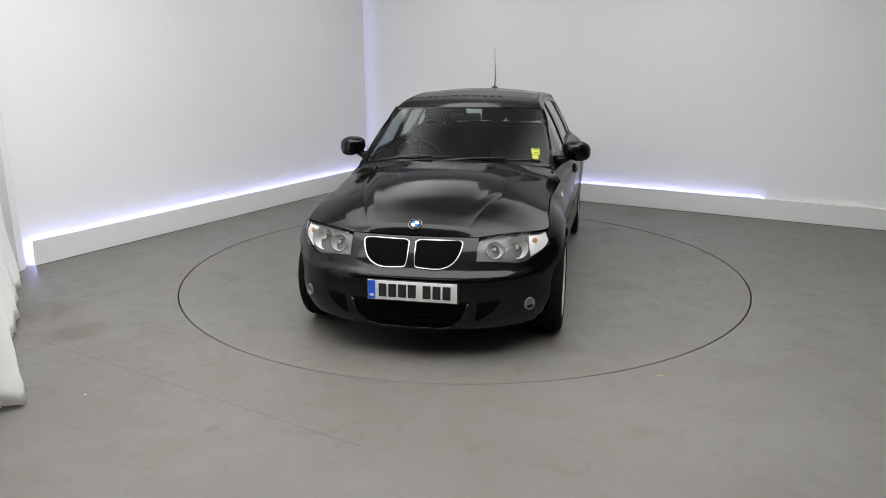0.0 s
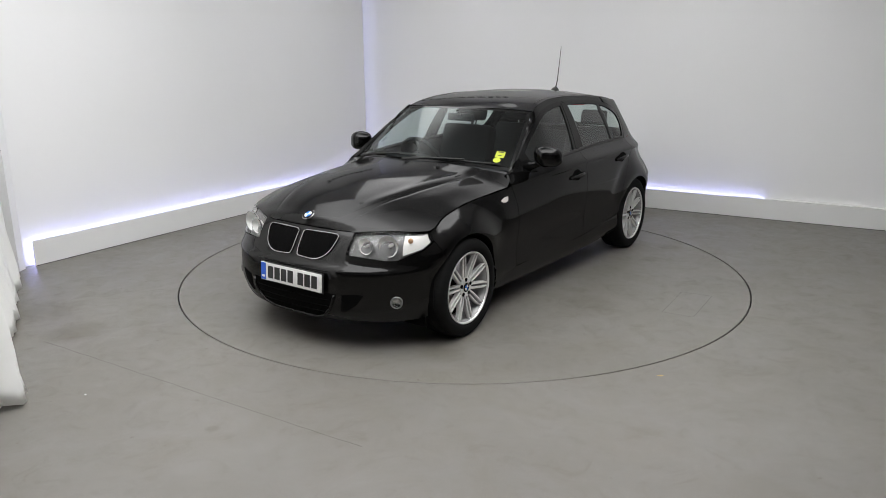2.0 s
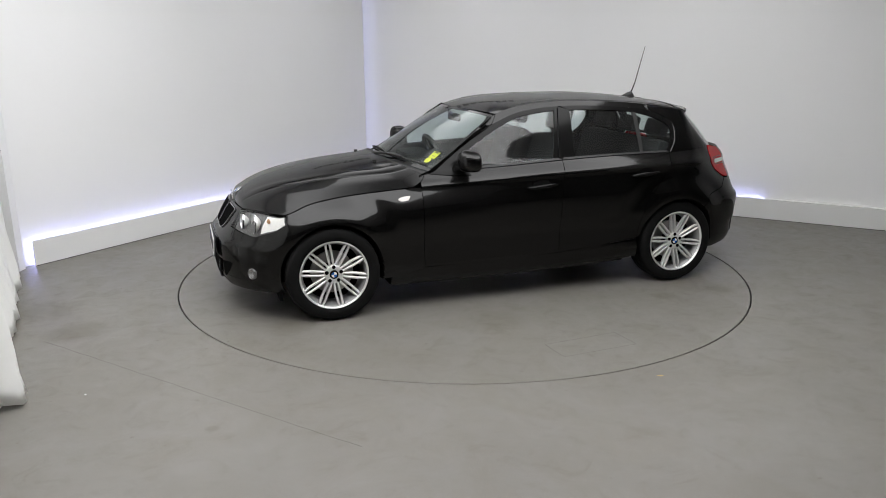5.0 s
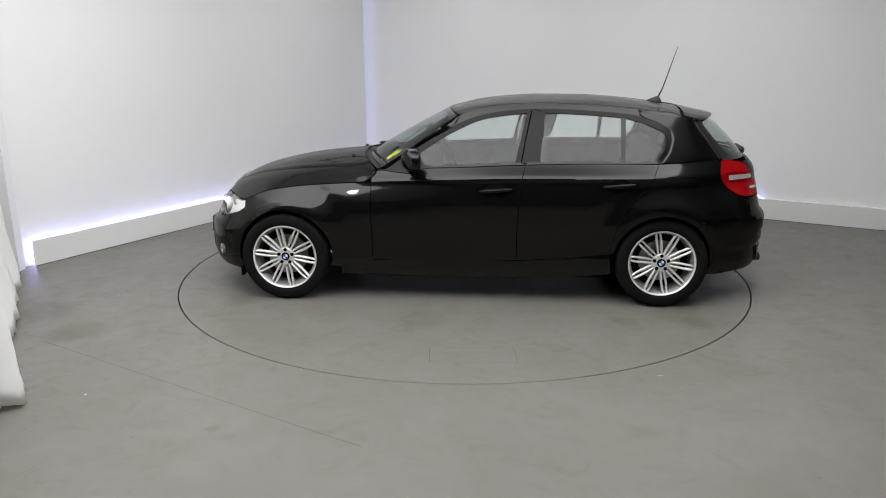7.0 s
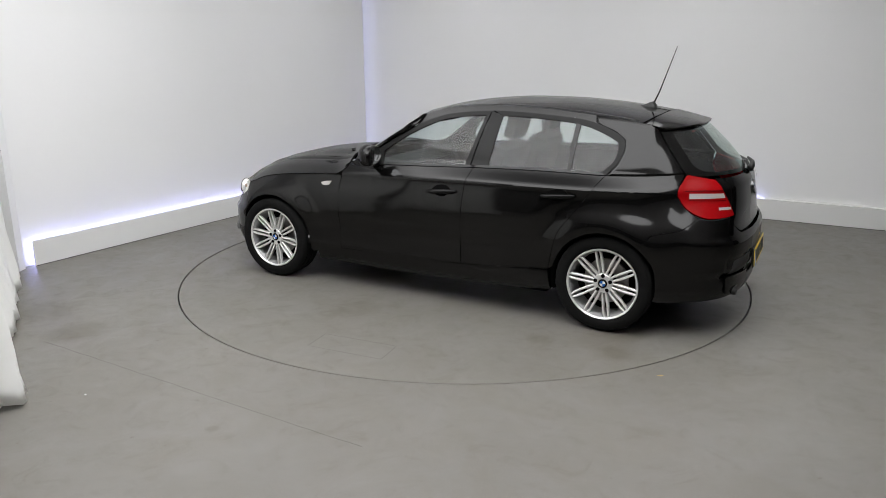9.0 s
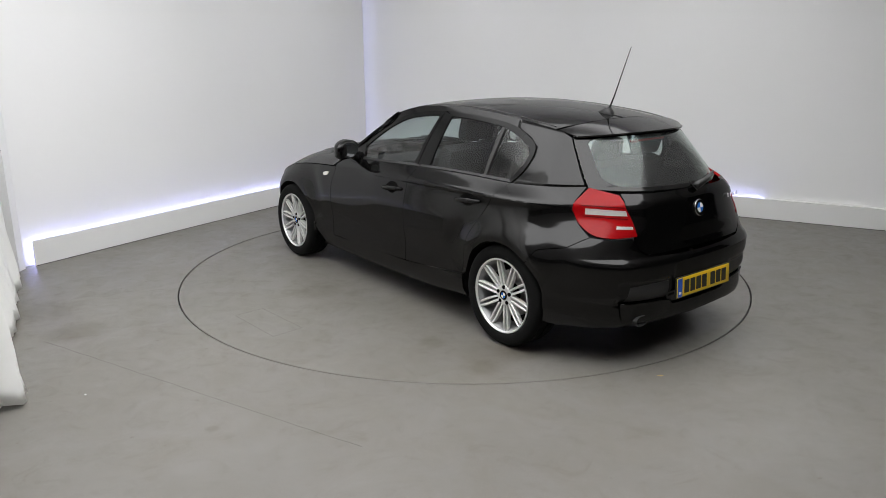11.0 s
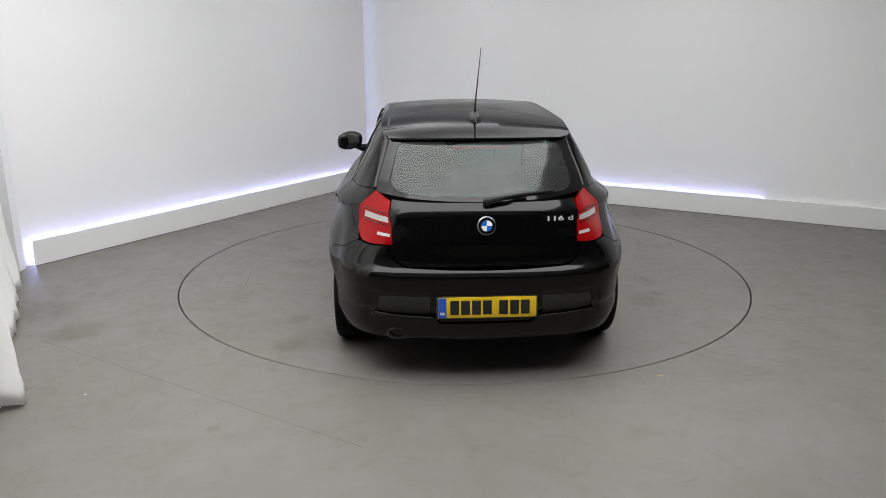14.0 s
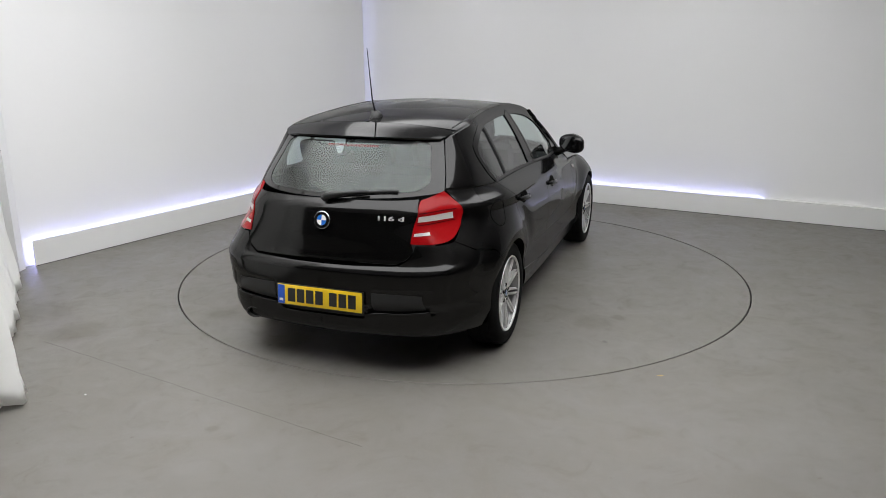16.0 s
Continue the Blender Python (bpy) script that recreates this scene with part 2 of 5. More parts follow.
def lathe_bm(profile, n=32, m=None, bm=None, close=False):
    """Turns (radius, height) pairs round local z."""
    own = bm is None
    bm = bmesh.new() if own else bm
    rings = []
    for r, h in profile:
        if r < 1e-6:
            rings.append([bm.verts.new((0, 0, h))])
        else:
            rings.append([bm.verts.new((r * math.cos(2 * math.pi * k / n), r * math.sin(2 * math.pi * k / n), h)) for k in range(n)])
    pairs = list(zip(rings, rings[1:]))
    if close:
        pairs.append((rings[-1], rings[0]))
    for a, b in pairs:
        for k in range(n):
            j = (k + 1) % n
            vs = [a[k % len(a)], a[j % len(a)], b[j % len(b)], b[k % len(b)]]
            u = []
            for v in vs:
                if v not in u:
                    u.append(v)
            if len(u) > 2:
                bm.faces.new(u)
    if m is not None:
        bmesh.ops.transform(bm, matrix=m, verts=[v for r in rings for v in r])
    return bm


def tube_bm(points, radius, n=8, bm=None, taper=None):
    """A round bar along points; taper gives a radius for each point."""
    own = bm is None
    bm = bmesh.new() if own else bm
    pts = [Vector(p) for p in points]
    rings = []
    for i, p in enumerate(pts):
        d = (pts[min(i + 1, len(pts) - 1)] - pts[max(i - 1, 0)]).normalized()
        q = d.to_track_quat("Z", "Y")
        r = taper[i] if taper else radius
        rings.append([bm.verts.new(p + q @ Vector((r * math.cos(2 * math.pi * k / n), r * math.sin(2 * math.pi * k / n), 0))) for k in range(n)])
    for a, b in zip(rings, rings[1:]):
        for k in range(n):
            bm.faces.new((a[k], a[(k + 1) % n], b[(k + 1) % n], b[k]))
    bm.faces.new(rings[0][::-1])
    bm.faces.new(rings[-1])
    return bm


def spline(xs, ys):
    """A smooth curve through points, with no overshoot (xs rising)."""
    xs, ys = np.array(xs, float), np.array(ys, float)
    h, d = np.diff(xs), np.diff(ys) / np.diff(xs)
    m = np.zeros(len(xs))
    m[0], m[-1] = d[0], d[-1]
    for i in range(1, len(xs) - 1):
        if d[i - 1] * d[i] > 0:
            w1, w2 = 2 * h[i] + h[i - 1], h[i] + 2 * h[i - 1]
            m[i] = (w1 + w2) / (w1 / d[i - 1] + w2 / d[i])

    def f(x):
        x = np.clip(np.asarray(x, float), xs[0], xs[-1])
        i = np.clip(np.searchsorted(xs, x, side="right") - 1, 0, len(xs) - 2)
        t = (x - xs[i]) / h[i]
        return (ys[i] * (1 + 2 * t) * (1 - t) ** 2 + m[i] * h[i] * t * (1 - t) ** 2 + ys[i + 1] * t * t * (3 - 2 * t) - m[i + 1] * h[i] * t * t * (1 - t))
    return f


def step(a, b, x):
    t = np.clip((np.asarray(x, float) - a) / (b - a), 0, 1)
    return t * t * (3 - 2 * t)


def path_points(pts, n, smooth=True):
    """n points evenly along a run of points of any dimension, rounded where asked."""
    p = np.array(pts, float)
    s = np.concatenate([[0], np.cumsum(np.linalg.norm(np.diff(p, axis=0), axis=1))])
    u = np.linspace(0, s[-1], n)
    if smooth and len(p) > 2:
        q = np.empty((n, p.shape[1]))
        m = np.empty_like(p)
        m[0], m[-1] = (p[1] - p[0]) / (s[1] - s[0]), (p[-1] - p[-2]) / (s[-1] - s[-2])
        m[1:-1] = (p[2:] - p[:-2]) / (s[2:] - s[:-2])[:, None]
        for k, x in enumerate(u):
            i = min(max(np.searchsorted(s, x, side="right") - 1, 0), len(p) - 2)
            h = s[i + 1] - s[i]
            t = (x - s[i]) / h
            q[k] = p[i] * (1 + 2 * t) * (1 - t) ** 2 + m[i] * h * t * (1 - t) ** 2 + p[i + 1] * t * t * (3 - 2 * t) - m[i + 1] * h * t * t * (1 - t)
        return q
    return np.stack([np.interp(u, s, p[:, k]) for k in range(p.shape[1])], 1)


def coons(bottom, top, left, right):
    """A patch of points between four runs; bottom and top go the same way, left and right rise."""
    bottom, top, left, right = map(np.asarray, (bottom, top, left, right))
    nu, nv = len(bottom), len(left)
    u, v = np.linspace(0, 1, nu)[:, None, None], np.linspace(0, 1, nv)[None, :, None]
    ruled = (1 - v) * bottom[:, None] + v * top[:, None] + (1 - u) * left[None] + u * right[None]
    corner = (1 - u) * (1 - v) * bottom[0] + u * (1 - v) * bottom[-1] + (1 - u) * v * top[0] + u * v * top[-1]
    return ruled - corner


CORE = np.array([0.0, 0.0, 0.62])


def sheet_bm(P, flange=0.014, bm=None, gap=0.0022, thick=0.0):
    """A panel from a grid of places: its rim turned inwards by flange, or a second skin at thick."""
    own = bm is None
    bm = bmesh.new() if own else bm
    P = np.array(P, float)
    nu, nv = P.shape[:2]
    N = np.cross(np.gradient(P, axis=0), np.gradient(P, axis=1))
    N /= np.linalg.norm(N, axis=2, keepdims=True) + 1e-12
    C = P - CORE
    C[..., 0] *= 0.5
    flip = (N * C).sum() < 0
    if flip:
        N = -N
    if gap:
        Q = P.copy()
        for a, b in (((0, slice(None)), (1, slice(None))), ((-1, slice(None)), (-2, slice(None))), ((slice(None), 0), (slice(None), 1)), ((slice(None), -1), (slice(None), -2))):
            d = P[b] - P[a]
            Q[a] += d / (np.linalg.norm(d, axis=1, keepdims=True) + 1e-9) * gap
        P = Q
    V = [[bm.verts.new(P[i, j]) for j in range(nv)] for i in range(nu)]

    def quad(a, b, c, d):
        vs = (a, b, c, d) if not flip else (d, c, b, a)
        try:
            bm.faces.new(vs)
        except ValueError:
            pass
    for i in range(nu - 1):
        for j in range(nv - 1):
            quad(V[i][j], V[i + 1][j], V[i + 1][j + 1], V[i][j + 1])
    deep = flange or thick
    if deep:
        loop = [(i, 0) for i in range(nu)] + [(nu - 1, j) for j in range(1, nv)] + [(i, nv - 1) for i in range(nu - 2, -1, -1)] + [(0, j) for j in range(nv - 2, 0, -1)]
        W = [bm.verts.new(P[i, j] - N[i, j] * deep) for i, j in loop]
        for k in range(len(loop)):
            (i, j), (a, b) = loop[k], loop[(k + 1) % len(loop)]
            quad(V[a][b], V[i][j], W[k], W[(k + 1) % len(loop)])
    if own:
        bmesh.ops.remove_doubles(bm, verts=bm.verts, dist=1e-5)
    return bm


def flipped(P):
    P = np.array(P, float)
    P[..., 1] *= -1
    return P


def both(name, P, mat, parent, label="", flange=0.014, gap=0.0022):
    """The same panel on the car's left and right."""
    return [part(name, sheet_bm(q, flange, gap=gap), mat, parent, label, sharp=40) for q in (P, flipped(P))]


# ---- the studio ----
CORNER = Vector((-1.175, 4.13, 0))
LDIR = Vector((-0.505, -0.863, 0)).normalized()      # along the left wall, away from the corner
RDIR = Vector((0.886, -0.464, 0)).normalized()       # along the right wall, away from the corner
LNOR, RNOR = Vector((-LDIR.y, LDIR.x, 0)), Vector((RDIR.y, -RDIR.x, 0))
LNOR = LNOR if LNOR.x > 0 else -LNOR
RNOR = RNOR if RNOR.y < 0 else -RNOR
HIGH = 3.3
TABLE_R = 2.225


def slab(name, a, along, normal, length, z0, z1, back, front, mat, parent=None, bevel=0.0):
    """A board that runs from a along a wall: from back to front of the wall's plane."""
    m = Matrix((( along.x, normal.x, 0, a.x), (along.y, normal.y, 0, a.y), (0, 0, 1, 0), (0, 0, 0, 1)))
    bm = box_bm((0, back, z0), (length, front, z1), bevel)
    bmesh.ops.transform(bm, matrix=m, verts=bm.verts)
    bmesh.ops.recalc_face_normals(bm, faces=bm.faces)
    return part(name, bm, mat, parent, smooth=False)


def studio():
    # floor with a round well for the turntable
    bm = bmesh.new()
    n = 160
    ring = [bm.verts.new((2.236 * math.cos(2 * math.pi * k / n), 2.236 * math.sin(2 * math.pi * k / n), 0)) for k in range(n)]
    low = [bm.verts.new((v.co.x, v.co.y, -0.12)) for v in ring]
    out = []
    for k in range(n):
        a = 2 * math.pi * k / n
        d = Vector((math.cos(a), math.sin(a), 0))
        s = 14 / max(abs(d.x), abs(d.y))
        out.append(bm.verts.new(d * s))
    for k in range(n):
        j = (k + 1) % n
        bm.faces.new((ring[k], out[k], out[j], ring[j]))
        bm.faces.new((low[k], ring[k], ring[j], low[j]))
    bm.faces.new(low)
    tagged(part("floor", bm, FLOOR, smooth=False), "grey painted concrete studio floor with scuffs", "floor", kind="structure")
    # walls: the plinth's face is the plane through the fitted line, the wall stands behind it
    t, off = 0.018, 0.053
    slot = 0.12
    tagged(slab("wall_left", CORNER + LDIR * slot, LDIR, LNOR, 4.84 - slot, 0, HIGH, -off - 0.1, -off, WALL), "smooth white painted studio wall panel", "wall", kind="structure")
    tagged(slab("wall_right", CORNER - RDIR * 0.3, RDIR, RNOR, 9.3, 0, HIGH, -off - 0.1, -off, WALL), "smooth white painted studio wall", "wall", kind="structure")
    tagged(slab("wall_corner", CORNER - LNOR * 0.16 + RNOR * 0.0, LDIR, LNOR, 0.6, 0, HIGH, -off - 0.1, -off, WALL), "white return behind the corner light", "wall", kind="structure")
    p1 = tagged(slab("plinth_left", CORNER + LDIR * 0.02, LDIR, LNOR, 4.757, 0, 0.215, -t, 0, PLINTH, bevel=0.002), "low white plinth board hiding a cool light strip", "plinth", kind="structure")
    p2 = tagged(slab("plinth_right", CORNER + RDIR * 0.0, RDIR, RNOR, 9.0, 0, 0.215, -t, 0, PLINTH, bevel=0.002), "low white plinth board along the wall", "plinth", kind="structure")
    # dark strips before the plinths' feet draw the shadow line there
    slab("foot_shade_strip", CORNER + LDIR * 0.02, LDIR, LNOR, 4.75, 0, 0.004, 0.0, 0.003, FOOT_SHADE, p1)
    slab("foot_shade_strip", CORNER + RDIR * 0.0, RDIR, RNOR, 9.0, 0, 0.004, 0.0, 0.003, FOOT_SHADE, p2)
    slab("cap", CORNER + RDIR * 4.92, RDIR, RNOR, 4.05, 0.209, 0.2145, -off, -t, PLINTH, p2)
    # light strips
    for nm, a, d, nn, ln, z0, z1, lab in (("light_strip", CORNER + LDIR * 0.1, LDIR, LNOR, 4.62, 0.118, 0.125, "cool white light strip behind the plinth"),
                                     ("light_strip", CORNER + RDIR * 0.1, RDIR, RNOR, 4.80, 0.118, 0.125, "cool white light strip behind the plinth")):
        tagged(slab(nm, a, d, nn, ln, z0, z1, -t - 0.014, -t - 0.002, STRIP), lab, "light strip", "cove light strips")
    tagged(slab("light_strip", CORNER + LDIR * 4.742, LDIR, LNOR, 0.007, 0.02, 0.19, -t - 0.014, -t - 0.002, STRIP), "short upright light strip at the plinth's end", "light strip", "cove light strips")
    tagged(slab("light_strip", CORNER + LDIR * (slot + 0.02), LDIR, LNOR, 0.012, 0.25, HIGH, -off - 0.13, -off - 0.112, STRIP_CORNER), "upright cool light strip in the corner slot", "light strip", "cove light strips")
    # ceiling, and unseen near-black walls added around the camera for dark reflections
    bm = box_bm((-9, -9.5, HIGH), (9, 7, HIGH + 0.1))
    tagged(part("ceiling", bm, CEIL, smooth=False), "plain white studio ceiling", "ceiling", kind="structure")
    for nm, lo, hi in (("wall_back", (-9, -9.6, 0), (9, -9.5, HIGH)), ("wall_far_right", (8.9, -9.5, 0), (9, 0.2, HIGH)), ("wall_far_left", (-9, -9.5, 0), (-8.9, 3, HIGH)), ("wall_side", (-9, 2.9, 0), (-3.9, 3.0, HIGH))):
        tagged(part(nm, box_bm(lo, hi), DARKWALL, smooth=False), "dark wall added out of view for dark reflections", "wall", kind="structure")
    tagged(part("wall_return", box_bm((-6.0, -0.16, 0), (-3.632, -0.073, HIGH)), WALL, smooth=False), "white return wall beside the sheeting", "wall", kind="structure")
    # an unseen luminous ceiling of cloth panels, laid out from the car's reflections
    e = tagged(new("ceiling_light"), "wide unseen luminous ceiling of white diffuser panels", "ceiling light")
    e.location = (0, 0, HIGH)
    size = 1.0
    for i in range(-5, 4):
        for j in range(-4, 3):
            x, y = i * size - 1.0, j * size + .4
            ok = all((Vector((x + a, y + b, 0)) - CORNER).dot(nn) > .1 for a in (-.5, .5) for b in (-.5, .5) for nn in (LNOR, RNOR))
            if ok:
                part("diffuser_panel", box_bm((x - size / 2, y - size / 2, -.05), (x + size / 2, y + size / 2, -.04)), PANEL, e, smooth=False)


studio()


def turntable():
    e = tagged(new("turntable"), "large round grey turntable flush with the floor", "turntable")
    bm = lathe_bm([(0, 0), (TABLE_R - 0.003, 0), (TABLE_R, -0.003), (TABLE_R, -0.1)], 160)
    bmesh.ops.recalc_face_normals(bm, faces=bm.faces)
    part("disc", bm, TABLE, e, sharp=20)
    return e


table = turntable()


# ---- the car: x forward, y to its left, origin on the ground between the axles ----
PLAN = [(2.046, 0), (2.043, .15), (2.028, .30), (1.992, .45), (1.925, .585), (1.838, .692), (1.72, .780), (1.58, .830), (1.33, .852), (1.0, .838), (.7, .832), (.3, .838),
        (-.2, .848), (-.7, .858), (-1.05, .866), (-1.33, .872), (-1.55, .864), (-1.72, .83), (-1.88, .765), (-1.99, .69), (-2.07, .58), (-2.115, .42), (-2.138, .22), (-2.145, 0)]
PLAN = path_points(PLAN, 600)
PLAN_S = np.concatenate([[0], np.cumsum(np.linalg.norm(np.diff(PLAN, axis=0), axis=1))])
S_END = PLAN_S[-1]
NOSE = spline([.16, .185, .205, .25, .32, .40, .495, .512, .535, .56, .60, .68, .74, .80], [-.11, -.05, -.03, -.012, -.002, 0, -.004, -.010, -.036, -.052, -.074, -.125, -.18, -.27])
TAIL = spline([.18, .24, .30, .38, .45, .60, .63, .65, .70, .78, .87, .935, .948, .985, 1.0, 1.12, 1.25, 1.36], [.10, .05, .03, .03, .0, .0, .012, .03, .045, .05, .064, .076, .083, .113, .121, .22, .37, .52])
SIDE = spline([.16, .22, .28, .33, .45, .58, .70, .80, .86, .95], [-.075, -.052, -.03, -.018, -.02, -.004, .0, -.010, -.018, -.022])
SHOULDER = spline([0, .015, .04, .10], [0, -.006, -.022, -.05])
CREASE = spline([-2.2, -1.74, -1.3, -.8, -.25, .2, .7, 1.31, 1.7, 2.2], [.905, .904, .908, .900, .888, .875, .858, .845, .83, .80])
SHELF = spline([-2.2, -1.8, -1.6, -1.3, -.8, -.3, .3, .7, 1.0], [.0, .0, .035, .068, .063, .05, .022, .0, .0])      # how far the cabin stands in from the flank
LEAN = spline([-2.2, -1.7, -1.3, -.8, -.3, .1, .3, .7], [.03, .022, .022, .024, .022, .012, .010, .0])

FRONT_IN = spline([-2.2, 0, .3, .7, 1.0, 1.31, 1.5, 1.6, 1.72, 1.85, 2.2], [0, 0, .02, .048, .088, .135, .155, .135, .085, .05, .04])


def body_at(s, z):
    """The car's left skin: s along its outline from the nose, at height z."""
    s, z = np.broadcast_arrays(np.asarray(s, float), np.asarray(z, float))
    x0, y0 = np.interp(s, PLAN_S, PLAN[:, 0]), np.interp(s, PLAN_S, PLAN[:, 1])
    u = z - CREASE(x0)
    v = np.maximum(u - .10, 0)
    dy = SIDE(z) + np.where(u > 0, SHOULDER(u), 0) - .38 * v - .25 * v * v
    dy = dy - .145 * step(1.2, 1.95, -x0) * step(.60, .90, z)
    dy = dy - .008 * step(.5, 1.5, -x0) * step(1.03, 1.2, z)
    dy = dy - SHELF(x0) * step(.90, 1.01, z) - LEAN(x0) * np.clip((z - 1.0) / .36, 0, 1.1) ** 2
    hollow = np.clip(-u / .03, 0, 8)
    dy = dy - .0045 * hollow * np.exp(1 - hollow) * step(1.1, .7, x0) * step(-1.75, -1.5, x0)
    for cx in (1.33, -1.33):      # flared wheel arches with a hollow over them
        r = np.hypot(x0 - cx, z - .315) + 1e-6
        up = step(.25, .75, (z - .315) / r)
        dy = dy + up * (.012 * np.exp(-((r - .37) / .06) ** 2) - .014 * np.exp(-((r - .52) / .07) ** 2))
    dy = dy - FRONT_IN(x0) * np.clip((z - .56) / .30, 0, 1.3) ** 2
    x = x0 + NOSE(z) * step(1.40, 1.98, x0) + TAIL(z) * step(1.45, 2.05, -x0)
    return np.stack([x, y0 + dy * np.clip(y0 / .80, 0, 1), z], -1)


def s_x(x):
    """Outline place of a point on the flank, by x."""
    k = PLAN[:, 1] > .55
    return np.interp(-np.asarray(x, float), -PLAN[k, 0], PLAN_S[k])


def s_front(y):
    k = PLAN[:, 0] > 1.5
    return np.interp(y, PLAN[k, 1], PLAN_S[k])


def s_rear(y):
    k = PLAN[:, 0] < -1.6
    return np.interp(-np.asarray(y, float), -PLAN[k, 1], PLAN_S[k])


def on(run, n, how=s_x, smooth=True):
    """A run of (x or y, z) on the skin, as n points of (s, z)."""
    return path_points([(float(how(a)), z) for a, z in run], n, smooth)


def skin(grid, lift=0.0):
    P = body_at(grid[..., 0], grid[..., 1])
    if lift:
        N = np.cross(np.gradient(P, axis=0), np.gradient(P, axis=1))
        N /= np.linalg.norm(N, axis=2, keepdims=True) + 1e-12
        if (N * (P - CORE) * np.array([.5, 1, 1])).sum() < 0:
            N = -N
        P = P + N * lift
    return P


def arch(cx, r, a0, a1, n=24, zc=.315):
    return [(cx + r * math.cos(radians(a)), zc + r * math.sin(radians(a))) for a in np.linspace(a0, a1, n)]


WHEEL_F, WHEEL_R = 1.33, -1.33
car = tagged(new("hatchback_car"), "black five-door hatchback car with silver alloy wheels on the turntable", "car")

# front wings
AF, AR = .347, .340
wing_bottom = on(arch(WHEEL_F, AF, 45, 180 + 12)[:] + [(.93, .245), (.695, .242)], 60, smooth=False)
wing_top = on([(1.70, .725), (1.60, .748), (1.50, .774), (1.34, .803), (1.18, .821), (1.0, .836), (.70, .856)], 60)
wing_left = on([(WHEEL_F + AF * math.cos(radians(45)), .315 + AF * math.sin(radians(45))), (1.64, .64), (1.667, .668), (1.685, .695), (1.70, .725)], 36, smooth=False)
wing_right = on([(.695, .242), (.695, .34), (.699, .60), (.70, .856)], 36)
both("front_wing", skin(coons(wing_bottom, wing_top, wing_left, wing_right)), PAINT, car)
# wheel arch lips
for cx, r, a0, a1 in ((WHEEL_F, AF, -18, 192), (WHEEL_R, AR, -14, 196)):
    for side in (1, -1):
        run = np.array(arch(cx, r, a0, a1, 40))
        o = body_at(s_x(run[:, 0]), run[:, 1])
        i1 = o.copy(); i1[:, 1] -= .012; i1[:, 0] -= (o[:, 0] - cx) * .02; i1[:, 2] -= (o[:, 2] - .315) * .02
        i2 = i1.copy(); i2[:, 1] -= .05
        i3 = i2.copy(); i3[:, 1] = .50; i3[:, 0] += (i3[:, 0] - cx) * .04; i3[:, 2] += (i3[:, 2] - .315) * .04
        P = np.stack([o, i1, i2, i3], 1)
        if side < 0:
            P = flipped(P)
        part("wheel_arch_liner", sheet_bm(P, 0, gap=0), DARK, car, "black wheel arch liner")

# front doors
FD_BOT = [(.695, .302), (.2, .300), (-.325, .318)]
fd_top = [(.70, .925), (.47, .940), (.138, .958), (-.375, .978)]
fdoor = coons(on(FD_BOT, 40), on(fd_top, 40), on([(.695, .302), (.699, .60), (.70, .925)], 72), on([(-.325, .318), (-.328, .60), (-.348, .86), (-.375, .978)], 72))
FRONT_DOORS = both("front_door", skin(fdoor), PAINT, car)
# rear doors
rd_right = [(-.968, .375), (-.985, .47), (-1.03, .624), (-1.10, .722), (-1.20, .86), (-1.285, .990)]
rdoor = coons(on([(-.325, .318), (-.65, .342), (-.968, .375)], 32), on([(-.375, .978), (-.8, .988), (-1.285, .990)], 32), on([(-.325, .318), (-.328, .60), (-.348, .86), (-.375, .978)], 72), on(rd_right, 72))
REAR_DOORS = both("rear_door", skin(rdoor), PAINT, car)
# sills
sill = coons(on([(.93, .182), (.3, .172), (-.6, .188), (-.985, .225)], 40), on([(.695 + .235, .245), (.695, .300), (-.325, .316), (-.968, .373)], 40, smooth=False), on([(.93, .182), (.93, .245)], 8), on([(-.985, .225), (-.968, .373)], 8))
P = skin(sill)
P[..., 1] += np.array([.002, .009, .013, .012, .008, .005, .003, .0])[None, :] * step(0, .12, np.linspace(0, 1, 40))[:, None]
both("sill", P, PAINT, car, flange=.015)

# rear quarters: arch to belt, and the broad rear pillar above
qb = on([(-.968, .375)] + [(WHEEL_R - AR * math.cos(radians(a)), .315 + AR * math.sin(radians(a))) for a in np.linspace(168, 90, 16)] + [(WHEEL_R - AR * math.cos(radians(a)), .315 + AR * math.sin(radians(a))) for a in np.linspace(84, 50, 8)] + [(-1.62, .664), (-1.80, .697), (-1.90, .757)], 54, smooth=False)
quarter = coons(qb, on([(-1.285, .990), (-1.45, .995), (-1.65, 1.003), (-1.825, 1.012)], 54),
                on([(-.968, .375), (-.985, .47), (-1.03, .624), (-1.10, .722), (-1.20, .86), (-1.285, .990)], 60),
                on([(-1.90, .757), (-1.86, .780), (-1.805, .820), (-1.755, .888), (-1.764, .945), (-1.830, 1.012)], 60, smooth=False))
RAIL = spline([-1.66, -1.5, -1.25, -1.02, -.79, -.48, -.24, -.05, .10], [1.266, 1.298, 1.334, 1.357, 1.373, 1.382, 1.373, 1.347, 1.303])
pillar = coons(on([(-1.285, .990), (-1.45, .995), (-1.65, 1.003), (-1.825, 1.012)], 20),
               on([(-1.155, float(RAIL(-1.155))), (-1.35, float(RAIL(-1.35))), (-1.5, float(RAIL(-1.5))), (-1.70, 1.268)], 20),
               on([(-1.285, .990), (-1.345, 1.06), (-1.375, 1.15), (-1.365, 1.205), (-1.29, 1.256), (-1.165, 1.301), (-1.155, float(RAIL(-1.155)))], 26, smooth=False),
               on([(-1.825, 1.012), (-1.79, 1.10), (-1.755, 1.18), (-1.70, 1.268)], 26))
